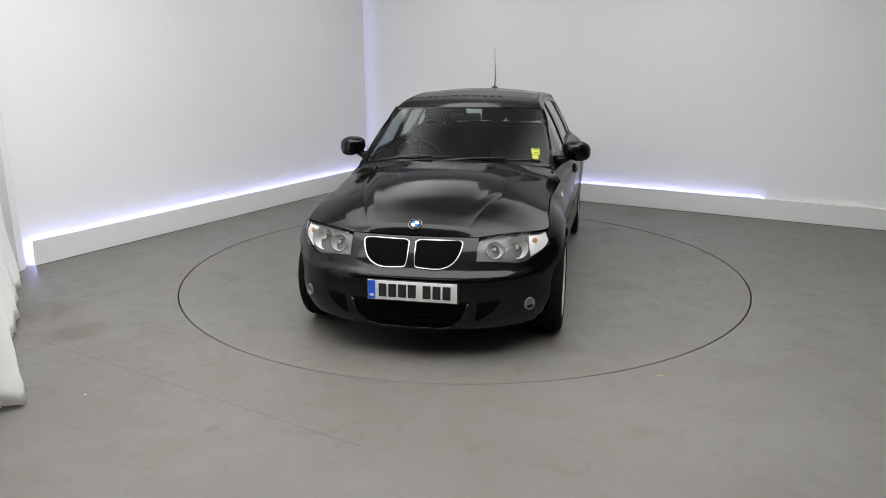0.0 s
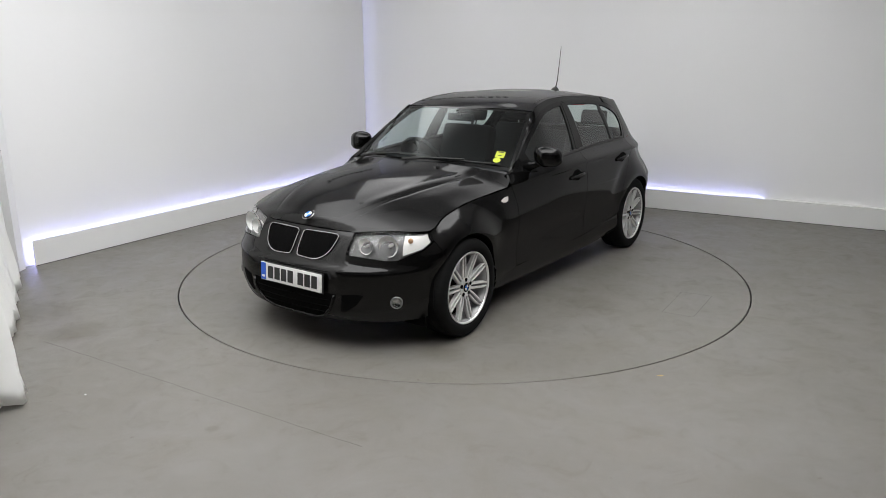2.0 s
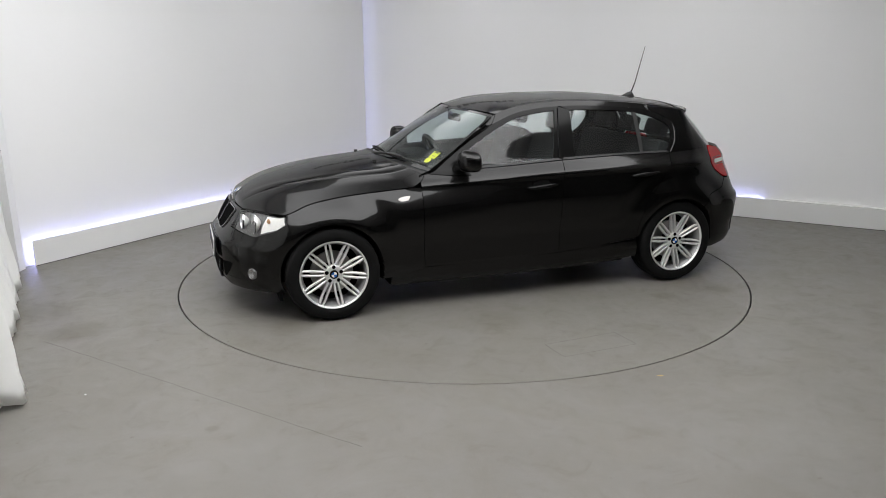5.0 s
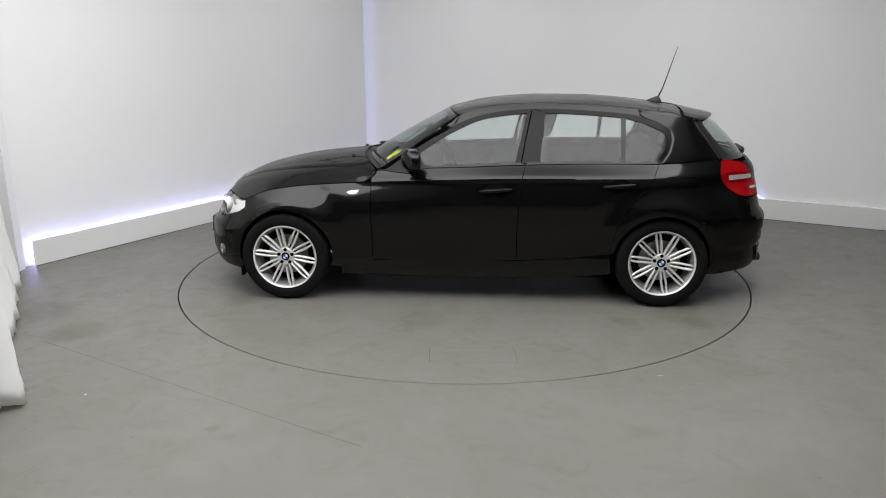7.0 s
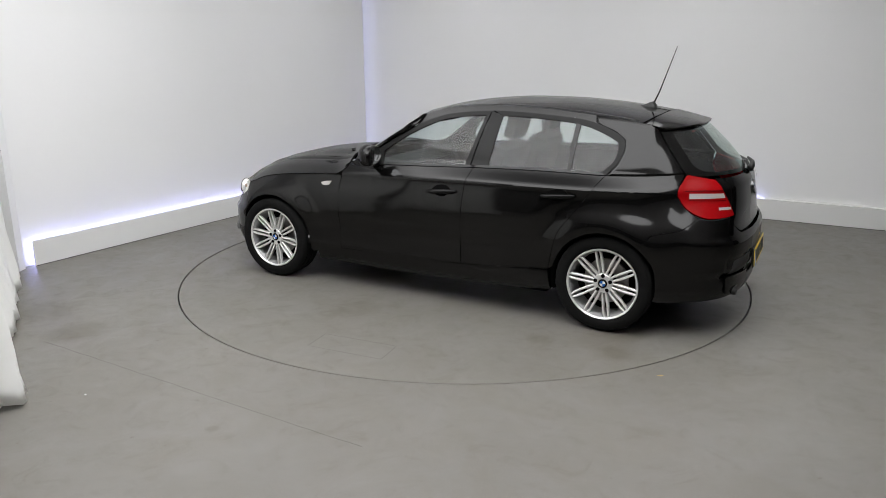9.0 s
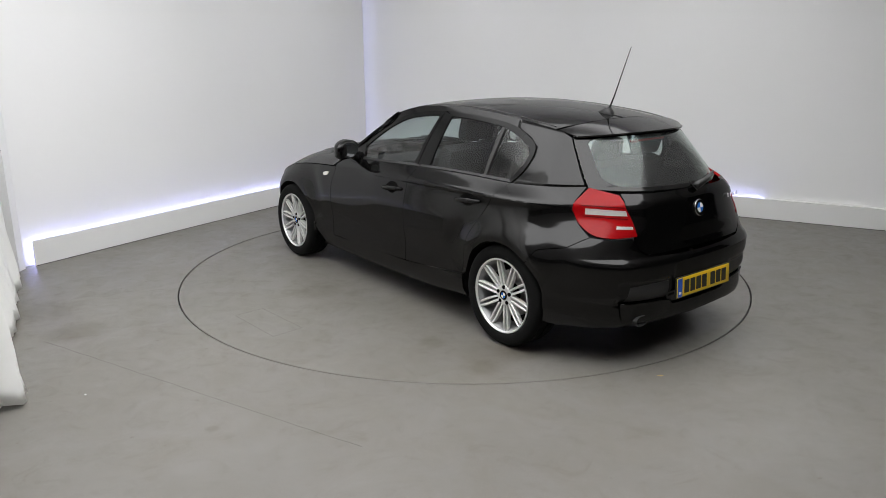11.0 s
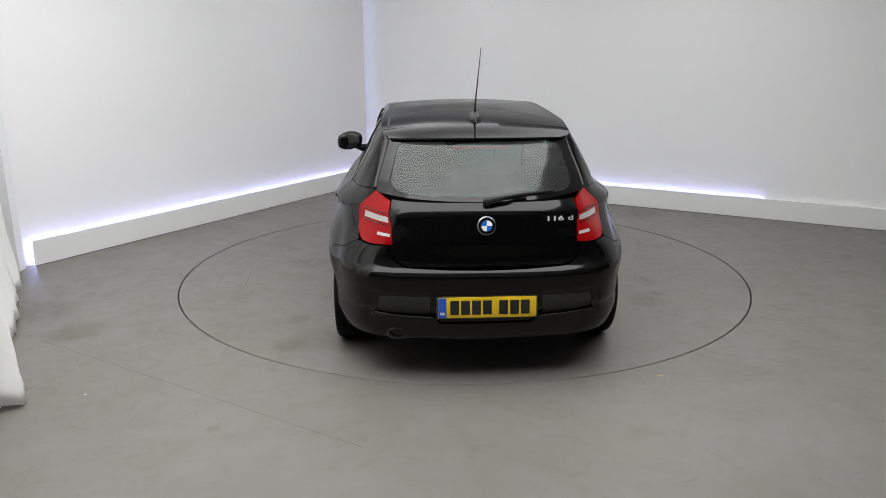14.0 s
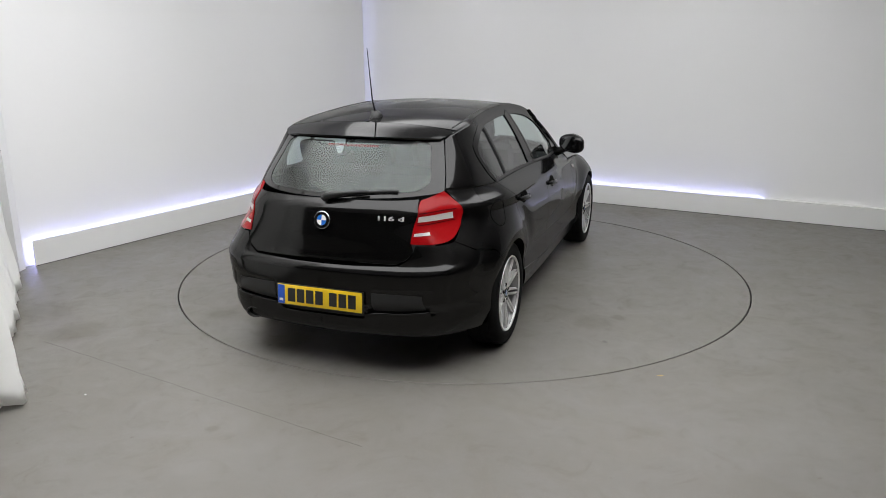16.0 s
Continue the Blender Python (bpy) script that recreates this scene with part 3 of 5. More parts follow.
for q in (1, -1):
    f = (lambda a: a) if q > 0 else flipped
    bm = sheet_bm(f(skin(quarter)), .014)
    sheet_bm(f(skin(pillar)), .010, bm=bm, gap=.0)
    part("rear_quarter_panel", bm, PAINT, car)

# side window frames and glass
F_OUT = [(.66, .930), (.48, 1.035), (.30, 1.145), (.12, 1.240), (-.06, 1.306), (-.25, 1.336), (-.440, 1.348)]
F_IN = [(.47, .962), (.40, 1.022), (.27, 1.112), (.13, 1.193), (-.055, 1.272), (-.245, 1.305), (-.392, 1.318)]
F_BASE = [(.47, .962), (.138, .972), (-.312, .992)]
R_OUT = [(-.440, 1.348), (-.60, 1.347), (-.80, 1.338), (-1.02, 1.322), (-1.15, 1.303), (-1.29, 1.255), (-1.365, 1.205), (-1.375, 1.15), (-1.345, 1.06), (-1.285, .990)]
R_IN = [(-.508, 1.318), (-.62, 1.317), (-.80, 1.309), (-1.02, 1.292), (-1.14, 1.268), (-1.26, 1.225), (-1.328, 1.185), (-1.338, 1.14), (-1.312, 1.065), (-1.262, 1.008)]
for q in (1, -1):
    f = (lambda a: a) if q > 0 else flipped
    k = 0 if q > 0 else 1
    a, b = on(F_IN, 40), on(F_OUT, 40)
    part("window_frame", sheet_bm(f(skin(np.stack([a, .5 * (a + b), b], 1), .001)), .012, gap=.001), GLOSSBLACK, FRONT_DOORS[k], "black window frame")
    a, b = on(R_IN, 50), on(R_OUT, 50)
    part("window_frame", sheet_bm(f(skin(np.stack([a, .5 * (a + b), b], 1), .001)), .012, gap=.001), GLOSSBLACK, REAR_DOORS[k], "black window frame")
    # belt trims
    a, b = on([(.66, .930), (.47, .944), (.138, .960), (-.375, .980)], 30), on([(.55, .985), (.47, .964), (.138, .975), (-.345, .994)], 30)
    part("belt_trim", sheet_bm(f(skin(np.stack([a, .5 * (a + b), b], 1), .003)), .012, gap=.001), TRIM, FRONT_DOORS[k], "matt black window trim")
    a, b = on([(-.375, .980), (-.8, .990), (-1.285, .992)], 30), on([(-.395, .995), (-.8, 1.005), (-1.262, 1.008)], 30)
    part("belt_trim", sheet_bm(f(skin(np.stack([a, .5 * (a + b), b], 1), .003)), .012, gap=.001), TRIM, REAR_DOORS[k], "matt black window trim")
    # door pillars
    a, b = on([(-.345, .99), (-.375, 1.15), (-.418, 1.345)], 16), on([(-.305, .99), (-.345, 1.15), (-.388, 1.318)], 16)
    part("pillar_trim", sheet_bm(f(skin(np.stack([a, .5 * (a + b), b], 1), .002)), .012, gap=.001), GLOSSBLACK, FRONT_DOORS[k], "gloss black pillar trim")
    a, b = on([(-.478, .995), (-.495, 1.15), (-.512, 1.318)], 16), on([(-.352, .99), (-.382, 1.15), (-.424, 1.345)], 16)
    part("pillar_trim", sheet_bm(f(skin(np.stack([a, .5 * (a + b), b], 1), .002)), .012, gap=.001), GLOSSBLACK, REAR_DOORS[k], "gloss black pillar trim")
    a, b = on([(-1.058, 1.0), (-1.064, 1.15), (-1.068, 1.285)], 12), on([(-1.028, 1.0), (-1.03, 1.15), (-1.034, 1.292)], 12)
    part("pillar_trim", sheet_bm(f(skin(np.stack([a, .5 * (a + b), b], 1), .002)), .012, gap=.001), TRIM, REAR_DOORS[k], "thin black window divider")
    # glass, set a little in
    g = coons(on(F_BASE, 26), on([(.40, 1.03), (.13, 1.20), (-.055, 1.28), (-.395, 1.325)], 26), on([(.48, .965), (.40, 1.03)], 14), on([(-.312, .985), (-.345, 1.15), (-.395, 1.325)], 14))
    part("window", sheet_bm(f(skin(g, -.006)), 0, gap=0), GLASS, FRONT_DOORS[k], "tinted side window glass")
    g = coons(on([(-.47, .99), (-1.04, 1.0)], 16), on([(-.51, 1.325), (-.8, 1.312), (-1.04, 1.297)], 16), on([(-.47, .99), (-.51, 1.325)], 14), on([(-1.04, 1.0), (-1.04, 1.297)], 14))
    part("window", sheet_bm(f(skin(g, -.006)), 0, gap=0), GLASS, REAR_DOORS[k], "tinted side window glass")
    g = coons(on([(-1.05, 1.0), (-1.15, 1.0), (-1.27, 1.0)], 12), on([(-1.05, 1.29), (-1.14, 1.272), (-1.26, 1.23)], 12), on([(-1.05, 1.0), (-1.05, 1.29)], 14), on([(-1.27, 1.0), (-1.32, 1.07), (-1.342, 1.15), (-1.325, 1.20), (-1.26, 1.23)], 14))
    part("quarter_window", sheet_bm(f(skin(g, -.006)), 0, gap=0), GLASS, REAR_DOORS[k], "small fixed quarter window")

# roof
ROOF_Z = spline([-1.80, -1.72, -1.53, -1.27, -1.02, -.76, -.5, -.25, -.03, .10, .19], [1.290, 1.304, 1.340, 1.376, 1.401, 1.414, 1.414, 1.400, 1.374, 1.345, 1.318])
rail_s = body_at(s_x(np.linspace(.10, -1.66, 60)), RAIL(np.linspace(.10, -1.66, 60)))
RAIL_Y = spline(rail_s[::-1, 0], rail_s[::-1, 1])


def roof_at(x, u):
    """u across from -1 to 1."""
    yr = RAIL_Y(x)
    zr = RAIL(x)
    zc = ROOF_Z(x)
    return np.stack([x, yr * u, zr + (zc - zr) * (1 - np.abs(u) ** 2.1)], -1)


uu = np.linspace(-1, 1, 41)
P = np.stack([roof_at((.185 - .105 * uu ** 2) * (1 - v) + (-1.50 + .05 * uu ** 2) * v, uu) for v in np.linspace(0, 1, 44)], 0)
part("roof", sheet_bm(P, .012), PAINT, car)
for sgn in (1, -1):     # drip mouldings
    x = np.linspace(-.06, -1.42, 50)
    pts = roof_at(x, np.full(50, .93 * sgn))
    pts[:, 2] -= .0015
    part("roof_moulding", tube_bm(pts, .005, 6), TRIM, car, "thin black roof moulding")

# painted cant rails between the windows and the roof
x = np.linspace(.12, -1.21, 64)
zl = np.interp(-x, [-.12, .06, .25, .44, .60, .80, 1.02, 1.15, 1.21], [1.240, 1.306, 1.336, 1.348, 1.347, 1.338, 1.322, 1.301, 1.281])
w = np.linspace(0, 1, 5)[None, :]
zz = zl[:, None] * (1 - w) + RAIL(np.minimum(x, .10))[:, None] * w
P = body_at(np.broadcast_to(s_x(x)[:, None], zz.shape), zz)
P[x < -1.145, :, 1] -= .0025
both("cant_rail", P, PAINT, car, gap=0, flange=0)

# pillars beside the windscreen
ws_side = path_points([(.60, .712, .938), (.34, .655, 1.125), (.10, .574, 1.299)], 24)
ap_out = body_at(*on([(.70, .925), (.66, .932), (.48, 1.038), (.30, 1.148), (.12, 1.246), (.09, 1.300)], 24).T)
ap_out[-1] = roof_at(np.array(.08), np.array(1.0))
ap_mid = .5 * (ws_side + ap_out) + np.array([.008, .008, .012]) * step(1, .7, np.linspace(0, 1, 24))[:, None]
both("windscreen_pillar", np.stack([ws_side, ap_mid, ap_out], 1), PAINT, car, gap=.001)

# bonnet
XN = float(body_at(0.0, .718)[0])
BON_Z = spline([.80, .9, 1.265, 1.543, 1.65, 1.75, 1.82, 1.87, XN], [1.0, .992, .956, .900, .871, .832, .797, .764, .718])
edge = np.concatenate([on([(.385, .716), (.46, .724), (.604, .731), (.66, .729)], 16, s_front), on([(1.762, .724), (1.70, .729), (1.60, .752), (1.50, .778), (1.34, .807), (1.18, .825), (1.0, .840), (.72, .860)], 34)], 0)
edge = path_points(body_at(edge[:, 0], edge[:, 1])[::3], 48)
edge = np.concatenate([edge, path_points([edge[-1], (.69, .745, .895), (.665, .715, .928)], 7)[1:]])
nv = len(edge)
vv = np.linspace(0, 1, nv)
P = np.empty((41, nv, 3))
centre_x = np.interp(vv, [0, .12, .3, 1], [XN, XN - .05, 1.68, .845])
for j in range(nv):
    ex, ey, ez = edge[j]
    zc = float(BON_Z(centre_x[j]))
    P[:, j, 0] = ex + (centre_x[j] - ex) * (1 - uu ** 2)
    P[:, j, 1] = ey * uu
    P[:, j, 2] = ez + (zc - ez) * (1 - np.abs(uu) ** 2.3)
for k in range(120):     # even out the pressing without shrinking it
    q = .5 if k % 2 == 0 else -.52
    P[1:-1, 1:-1] += q * (.25 * (P[2:, 1:-1] + P[:-2, 1:-1] + P[1:-1, 2:] + P[1:-1, :-2]) - P[1:-1, 1:-1])
# finer grid whose lines follow the two sharp creases from the grille to the foot of the pillars
def crease_y(x):
    return np.interp(x, [.66, .88, 1.22, 1.45, 1.73, 1.86], [.565, .535, .483, .440, .345, .30])


def row_at(R, q):
    k = np.clip(np.searchsorted(uu, q, side="right") - 1, 0, len(uu) - 2)
    f_ = ((q - uu[k]) / (uu[k + 1] - uu[k]))[:, None]
    a0, a1, a2, a3 = R[np.maximum(k - 1, 0)], R[k], R[k + 1], R[np.minimum(k + 2, 40)]
    return .5 * (2 * a1 + (a2 - a0) * f_ + (2 * a0 - 5 * a1 + 4 * a2 - a3) * f_ ** 2 + (3 * a1 - a0 - 3 * a2 + a3) * f_ ** 3)


w = np.linspace(-1, 1, 201)
Q = np.empty((201, nv, 3))
for j in range(nv):
    R, uc = P[:, j], .6
    for k in range(4):
        c = row_at(R, np.array([uc]))[0]
        uc = min(max(uc * float(crease_y(c[0])) / max(float(c[1]), .05), .3), .9)
    q = np.sign(w) * np.where(np.abs(w) < .6, np.abs(w) / .6 * uc, uc + (np.abs(w) - .6) / .4 * (1 - uc))
    Q[:, j] = row_at(R, q)
d = np.abs(Q[..., 1]) - crease_y(Q[..., 0])
fade = step(1.90, 1.70, Q[..., 0]) * step(.60, .76, Q[..., 0])
Q[..., 2] += fade * np.where(d < 0, .0042 * np.exp(-((d + .05) / .045) ** 2) - .0022 * np.exp(-(d / .012) ** 2), -.0022 * np.exp(-(d / .012) ** 2) + .0022 * np.exp(-((d - .11) / .06) ** 2))
P = Q
part("bonnet", sheet_bm(P, .016), PAINT, car)

# windscreen with a black border, cowl below
def screen_at(u, v, lift=0.0):
    lo = np.stack([.60 + .20 * (1 - u ** 2), .712 * u, .938 + .047 * (1 - u ** 2)], -1)
    hi = np.stack([.10 + .09 * (1 - u ** 2), .574 * u, 1.299 + .021 * (1 - np.abs(u) ** 2.6)], -1)
    q = lo + (hi - lo) * v
    q[..., 2] += .014 * np.sin(math.pi * v[..., 0]) * (1 - .5 * u ** 2) + lift
    return q


def screen_patch(u0, u1, v0, v1, nu=30, nv=14, lift=0.0):
    return np.stack([screen_at(np.linspace(u0, u1, nu), np.full((nu, 1), v), lift) for v in np.linspace(v0, v1, nv)], 1)


wind = part("windscreen", sheet_bm(screen_patch(-1, 1, 0, 1), 0, gap=0), SCREEN, car, "clear raked windscreen")
for nm, a in (("border", (-1, 1, 0, .045)), ("border", (-1, 1, .965, 1)), ("border", (-1, -.965, .045, .965)), ("border", (.965, 1, .045, .965))):
    part(nm, sheet_bm(screen_patch(*a, nu=20, nv=10, lift=.0015), 0, gap=0), PRINT, wind, "black printed glass border")
a = np.stack([.62 + .225 * (1 - uu ** 2), .72 * uu, .922 + .062 * (1 - uu ** 2)], -1)
b = np.stack([.60 + .205 * (1 - uu ** 2), .70 * uu, .932 + .05 * (1 - uu ** 2)], -1)
part("cowl", sheet_bm(np.stack([a, .5 * (a + b) - np.array([0, 0, .012]), b], 1), .008, gap=0), TRIM, car, "black cowl under the windscreen")
# tax disc sticker
part("sticker", sheet_bm(np.concatenate([screen_patch(.80, .885, .17, .27, 6, 6, .004)]), .0, gap=0), STICKER, wind, "yellow-green paper sticker")
part("sticker_bars", sheet_bm(screen_patch(.815, .87, .245, .262, 4, 3, .006), 0, gap=0), PLATEINK, wind, "dark printed bars on the sticker")
bm = bmesh.new()
a = np.linspace(0, 2 * math.pi, 25)[:-1]
bm.faces.new([bm.verts.new(tuple(screen_at(np.array([.832 + .034 * math.cos(t)]), np.array([[.130 + .038 * math.sin(t)]]), .0045)[0])) for t in a])
part("tax_disc", bm, STICKER, wind, "round yellow-green paper disc", smooth=False)
part("sticker_bars", sheet_bm(screen_patch(.825, .865, .195, .205, 4, 3, .006), 0, gap=0), PLATEINK, wind, "dark printed bars on the sticker")

# front bumper with the nose between the lamps
nose = coons(on([(0, .560), (.2, .575), (.375, .595)], 24, s_front), on([(0, .714), (.2, .714), (.38, .714)], 24, s_front), on([(0, .560), (0, .714)], 10, s_front), on([(.375, .595), (.38, .714)], 10, s_front))
bb = on([(0, .195), (.3, .195), (.55, .200)], 30, s_front, False)
bot = np.concatenate([bb, on([(1.80, .200), (1.72, .200), (1.657, .205)], 14)], 0)
bot = path_points(bot, 56, False)
top = np.concatenate([on([(0, .560), (.2, .575), (.375, .595), (.541, .584), (.61, .575), (.665, .577), (.713, .598)], 40, s_front), on([(1.742, .620), (1.667, .668)], 6)], 0)
top = path_points(top, 56, False)
main = coons(bot, top, on([(0, .195), (0, .560)], 26, s_front), on([(1.657, .205)] + arch(WHEEL_F, AF, -10, 45, 10) + [(1.64, .64), (1.667, .668)], 26, smooth=False))
bm = bmesh.new()
for f in (lambda a: a, flipped):
    sheet_bm(f(skin(main)), 0, bm=bm, gap=0)
    sheet_bm(f(skin(nose)), 0, bm=bm, gap=0)
bmesh.ops.remove_doubles(bm, verts=bm.verts, dist=.0008)
BUMPER_F = part("front_bumper", bm, PAINT, car, sharp=60)


def loft_ring(run, how, lift, width, mat, name, parent, label="", n=60):
    """A raised closed moulding along a closed run on the skin."""
    for f in (lambda a: a, flipped):
        s = path_points([(float(how(a)), z) for a, z in run + run[:1]], n, True)
        P = body_at(s[:, 0], s[:, 1])
        c = P.mean(0)
        nrm = np.cross(np.roll(P, -1, 0) - c, P - c).sum(0)
        nrm /= np.linalg.norm(nrm)
        if nrm @ ((c - CORE) * np.array([1, 1, 0])) < 0:
            nrm = -nrm
        d = c - P
        d -= nrm * (d @ nrm)[:, None]
        d /= np.linalg.norm(d, axis=1, keepdims=True)
        G = np.stack([P, P + nrm * lift, P + nrm * lift + d * width, P + d * width - nrm * lift], 1)
        part(name, sheet_bm(f(G), 0, gap=0), mat, parent, label)


def fill_patch(run_low, run_high, how, mat, name, parent, lift=.002, label="", nu=24, nv=12, flange=.006):
    for f in (lambda a: a, flipped):
        a, b = on(run_low, nu, how), on(run_high, nu, how)
        t = np.linspace(0, 1, nv)[None, :, None]
        part(name, sheet_bm(f(skin(a[:, None] * (1 - t) + b[:, None] * t, lift)), flange, gap=0), mat, parent, label)


# grille openings: flat black patches on the skin stand for their shaded depth
KID = [(.016, .685), (.026, .562), (.07, .551), (.19, .552), (.262, .594), (.297, .682), (.28, .697), (.04, .697)]
fill_patch([(.024, .556), (.10, .552), (.20, .556), (.268, .605)], [(.018, .694), (.10, .698), (.20, .698), (.292, .690)], s_front, DARK, "kidney_mesh", BUMPER_F, .003, "black grille mesh")
loft_ring(KID, s_front, .009, .006, CHROME, "kidney_surround", BUMPER_F, "chrome grille surround")
for f in (1, -1):
    for k in range(9):
        y = .045 + k * .027
        z0 = .556 if y < .2 else .556 + (y - .2) * .6
        run = body_at(s_front(y), np.linspace(z0, .690, 8))
        run[:, 1] *= f
        run[:, 0] += .003
        part("kidney_slat", tube_bm(run, .003, 5), DARK, BUMPER_F, "black upright grille slat")
fill_patch([(0, .207), (.20, .208), (.30, .235), (.335, .30)], [(0, .372), (.15, .372), (.28, .372), (.352, .372)], s_front, DARK, "lower_intake", BUMPER_F, .002, "black patch for the shaded lower air intake")
fill_patch([(.392, .262), (.42, .262), (.47, .30), (.485, .31)], [(.40, .368), (.45, .376), (.50, .380), (.53, .376)], s_front, DARK, "side_intake", BUMPER_F, .002, "black patch for the shaded side air intake")
for f in (lambda a: a, flipped):
    for z in (.245, .285, .325):
        y = np.linspace(0, .31 if z > .26 else .27, 16)
        P = body_at(s_front(y), np.full(16, z)); P[:, 0] += .004
        part("intake_slat", tube_bm(f(P), .004, 5), DARK, BUMPER_F, "black intake slat")
    y = np.concatenate([np.linspace(0, .24, 14), np.linspace(.27, .352, 8)])
    z = np.interp(y, [0, .20, .27, .32, .352], [.200, .201, .220, .27, .365])
    P = body_at(s_front(y), z); P[:, 0] += .006
    part("intake_lip", tube_bm(f(P), .009, 10), PAINT, BUMPER_F, "body-coloured intake lip")
# shadow of the bumper crease above the plate, drawn as a black bar
for f in (lambda a: a, flipped):
    y = np.linspace(0, .30, 12)
    P = body_at(s_front(y), np.full(12, .503)); P[:, 0] += .001
    part("slot_shade_line", tube_bm(f(P), .0045, 6), GLOSSBLACK, BUMPER_F, "black bar drawn for the shaded slot over the plate")


def lamp_disc(centre, normal, profile, mat, name, parent, label="", n=28):
    m = Matrix.Translation(centre) @ Vector(normal).to_track_quat("Z", "Y").to_matrix().to_4x4()
    bm = lathe_bm(profile, n, m)
    return part(name, bm, mat, parent, label)


# headlamps
HL_LOW = [(.378, .598), (.541, .587), (.61, .578), (.665, .580), (.713, .601)]
HL_TOP = [(.388, .706), (.46, .720), (.604, .727), (.66, .725)]
low = path_points(np.concatenate([on(HL_LOW, 26, s_front), on([(1.742, .624), (1.672, .672)], 6)], 0), 34)
top_ = path_points(np.concatenate([on(HL_TOP, 22, s_front), on([(1.762, .716), (1.704, .720)], 6)], 0), 34)
HL = coons(low, top_, on([(.378, .598), (.370, .65), (.388, .706)], 12, s_front), on([(1.672, .672), (1.689, .695), (1.704, .720)], 12))
for f, sg in ((lambda a: a, 1), (flipped, -1)):
    lamp = part("headlamp", sheet_bm(f(skin(HL, .001)), .010, gap=.002), CLEAR, car, "clear twin-round headlamp with silver reflectors")
    Q = skin(HL, -.035)
    part("housing", sheet_bm(f(Q), 0, gap=0), LAMPGREY, lamp, "grey lamp housing")
    for y, z, r, dep in ((.590, .650, .066, .03), (.468, .646, .050, .03)):
        c = body_at(float(s_front(y)), z) + np.array([-.045, 0, 0])
        c[1] *= sg
        nrm = Vector((1, .12 * sg, .02))
        lamp_disc(c, nrm, [(r, .035), (r * .96, .036), (r * .9, .02), (r * .62, .0), (r * .3, -.012), (0, -.015)], REFLECTOR, "reflector", lamp, "bright round reflector bowl")
        lamp_disc(c, nrm, [(r * 1.03, .028), (r * 1.035, .038), (r, .038), (r * .98, .030)], CHROME, "ring", lamp, "chrome lamp ring")
        lamp_disc(c, nrm, [(0, .030), (r * .10, .028), (r * .17, .016), (r * .18, .0), (r * .18, -.012)], REFLECTOR, "bulb_shield", lamp, "bright bulb cap")
    # silver outer wing of the lamp with its amber bulb
    G = HL[20:33, 1:11]
    part("side_reflector", sheet_bm(f(skin(G, -.016)), 0, gap=0), SILVERLENS, lamp, "silver side reflector")
    c = body_at(float(s_front(.695)), .678) + np.array([-.006, 0, 0]); c[1] *= sg
    lamp_disc(c, (1, .5 * sg, 0), [(0, .003), (.009, .002), (.015, -.003), (.016, -.010)], AMBER, "indicator_bulb", lamp, "amber indicator bulb")

# fog lamps
for sg in (1, -1):
    c = body_at(float(s_front(.685)), .332)
    c[1] *= sg
    fog = lamp_disc(c + np.array([-.002, 0, 0]), (1, .75 * sg, .05), [(.037, -.01), (.037, .008), (.033, .012), (.030, .008), (.016, .003), (0, .001)], LAMPGREY, "fog_lamp", car, "round clear fog lamp")
    lamp_disc(c + np.array([-.002, 0, 0]), (1, .75 * sg, .05), [(0, .004), (.012, .005), (.021, .008), (.028, .010)], CHROME, "reflector", fog, "bright reflector")
    lamp_disc(c + np.array([-.002, 0, 0]), (1, .75 * sg, .05), [(0, .017), (.016, .016), (.032, .011)], CLEAR, "cover", fog, "clear lamp cover")

# ---- tail ----
# rear bumper
rb_bot = np.concatenate([on([(-1.655, .240), (-1.74, .238), (-1.85, .248)], 16), on([(.60, .265), (.3, .275), (0, .275)], 26, s_rear)], 0)
rb_bot = path_points(rb_bot, 120, False)
rb_top = np.concatenate([on([(-1.548, .575), (-1.62, .661), (-1.80, .694), (-1.90, .754), (-2.0, .747), (-2.072, .756)], 40, smooth=False), on([(.545, .72), (.50, .68), (.44, .650), (.2, .642), (0, .640)], 30, s_rear, False)], 0)
rb_top = path_points(rb_top, 120, False)
rear_main = coons(rb_bot, rb_top, on([(-1.655, .235)] + [(WHEEL_R - AR * math.cos(radians(a)), .315 + AR * math.sin(radians(a))) for a in (0, 15, 30, 42, 50)], 64, smooth=False), on([(0, .250), (0, .640)], 64, s_rear))
bm = bmesh.new()
for f in (lambda a: a, flipped):
    P = skin(rear_main)
    ya, za = P[..., 1], P[..., 2]
    P[..., 0] += .007 * step(.640, .615, ya) * step(.285, .305, ya) * step(.372, .392, za) * step(.528, .508, za) * step(-1.75, -1.85, P[..., 0])
    sheet_bm(f(P), 0, bm=bm, gap=0)
bmesh.ops.remove_doubles(bm, verts=bm.verts, dist=.0008)
BUMPER_R = part("rear_bumper", bm, PAINT, car, sharp=50)
# lower diffuser insert, its upper recess and bright lip
LEDGE = [(0, .348), (.20, .348), (.255, .352), (.282, .378), (.45, .388), (.615, .398)]
fill_patch([(0, .272), (.2, .272), (.3, .272), (.42, .268), (.53, .268), (.60, .285)], LEDGE, s_rear, PAINT, "diffuser", BUMPER_R, .013, "dark textured lower bumper insert", nu=60, nv=10, flange=.016)
fill_patch([(.310, .396), (.45, .400), (.60, .408)], [(.305, .502), (.45, .500), (.580, .494)], s_rear, INSERT, "recess_panel", BUMPER_R, -.004, "dark recessed bumper panel", nu=16, nv=6)
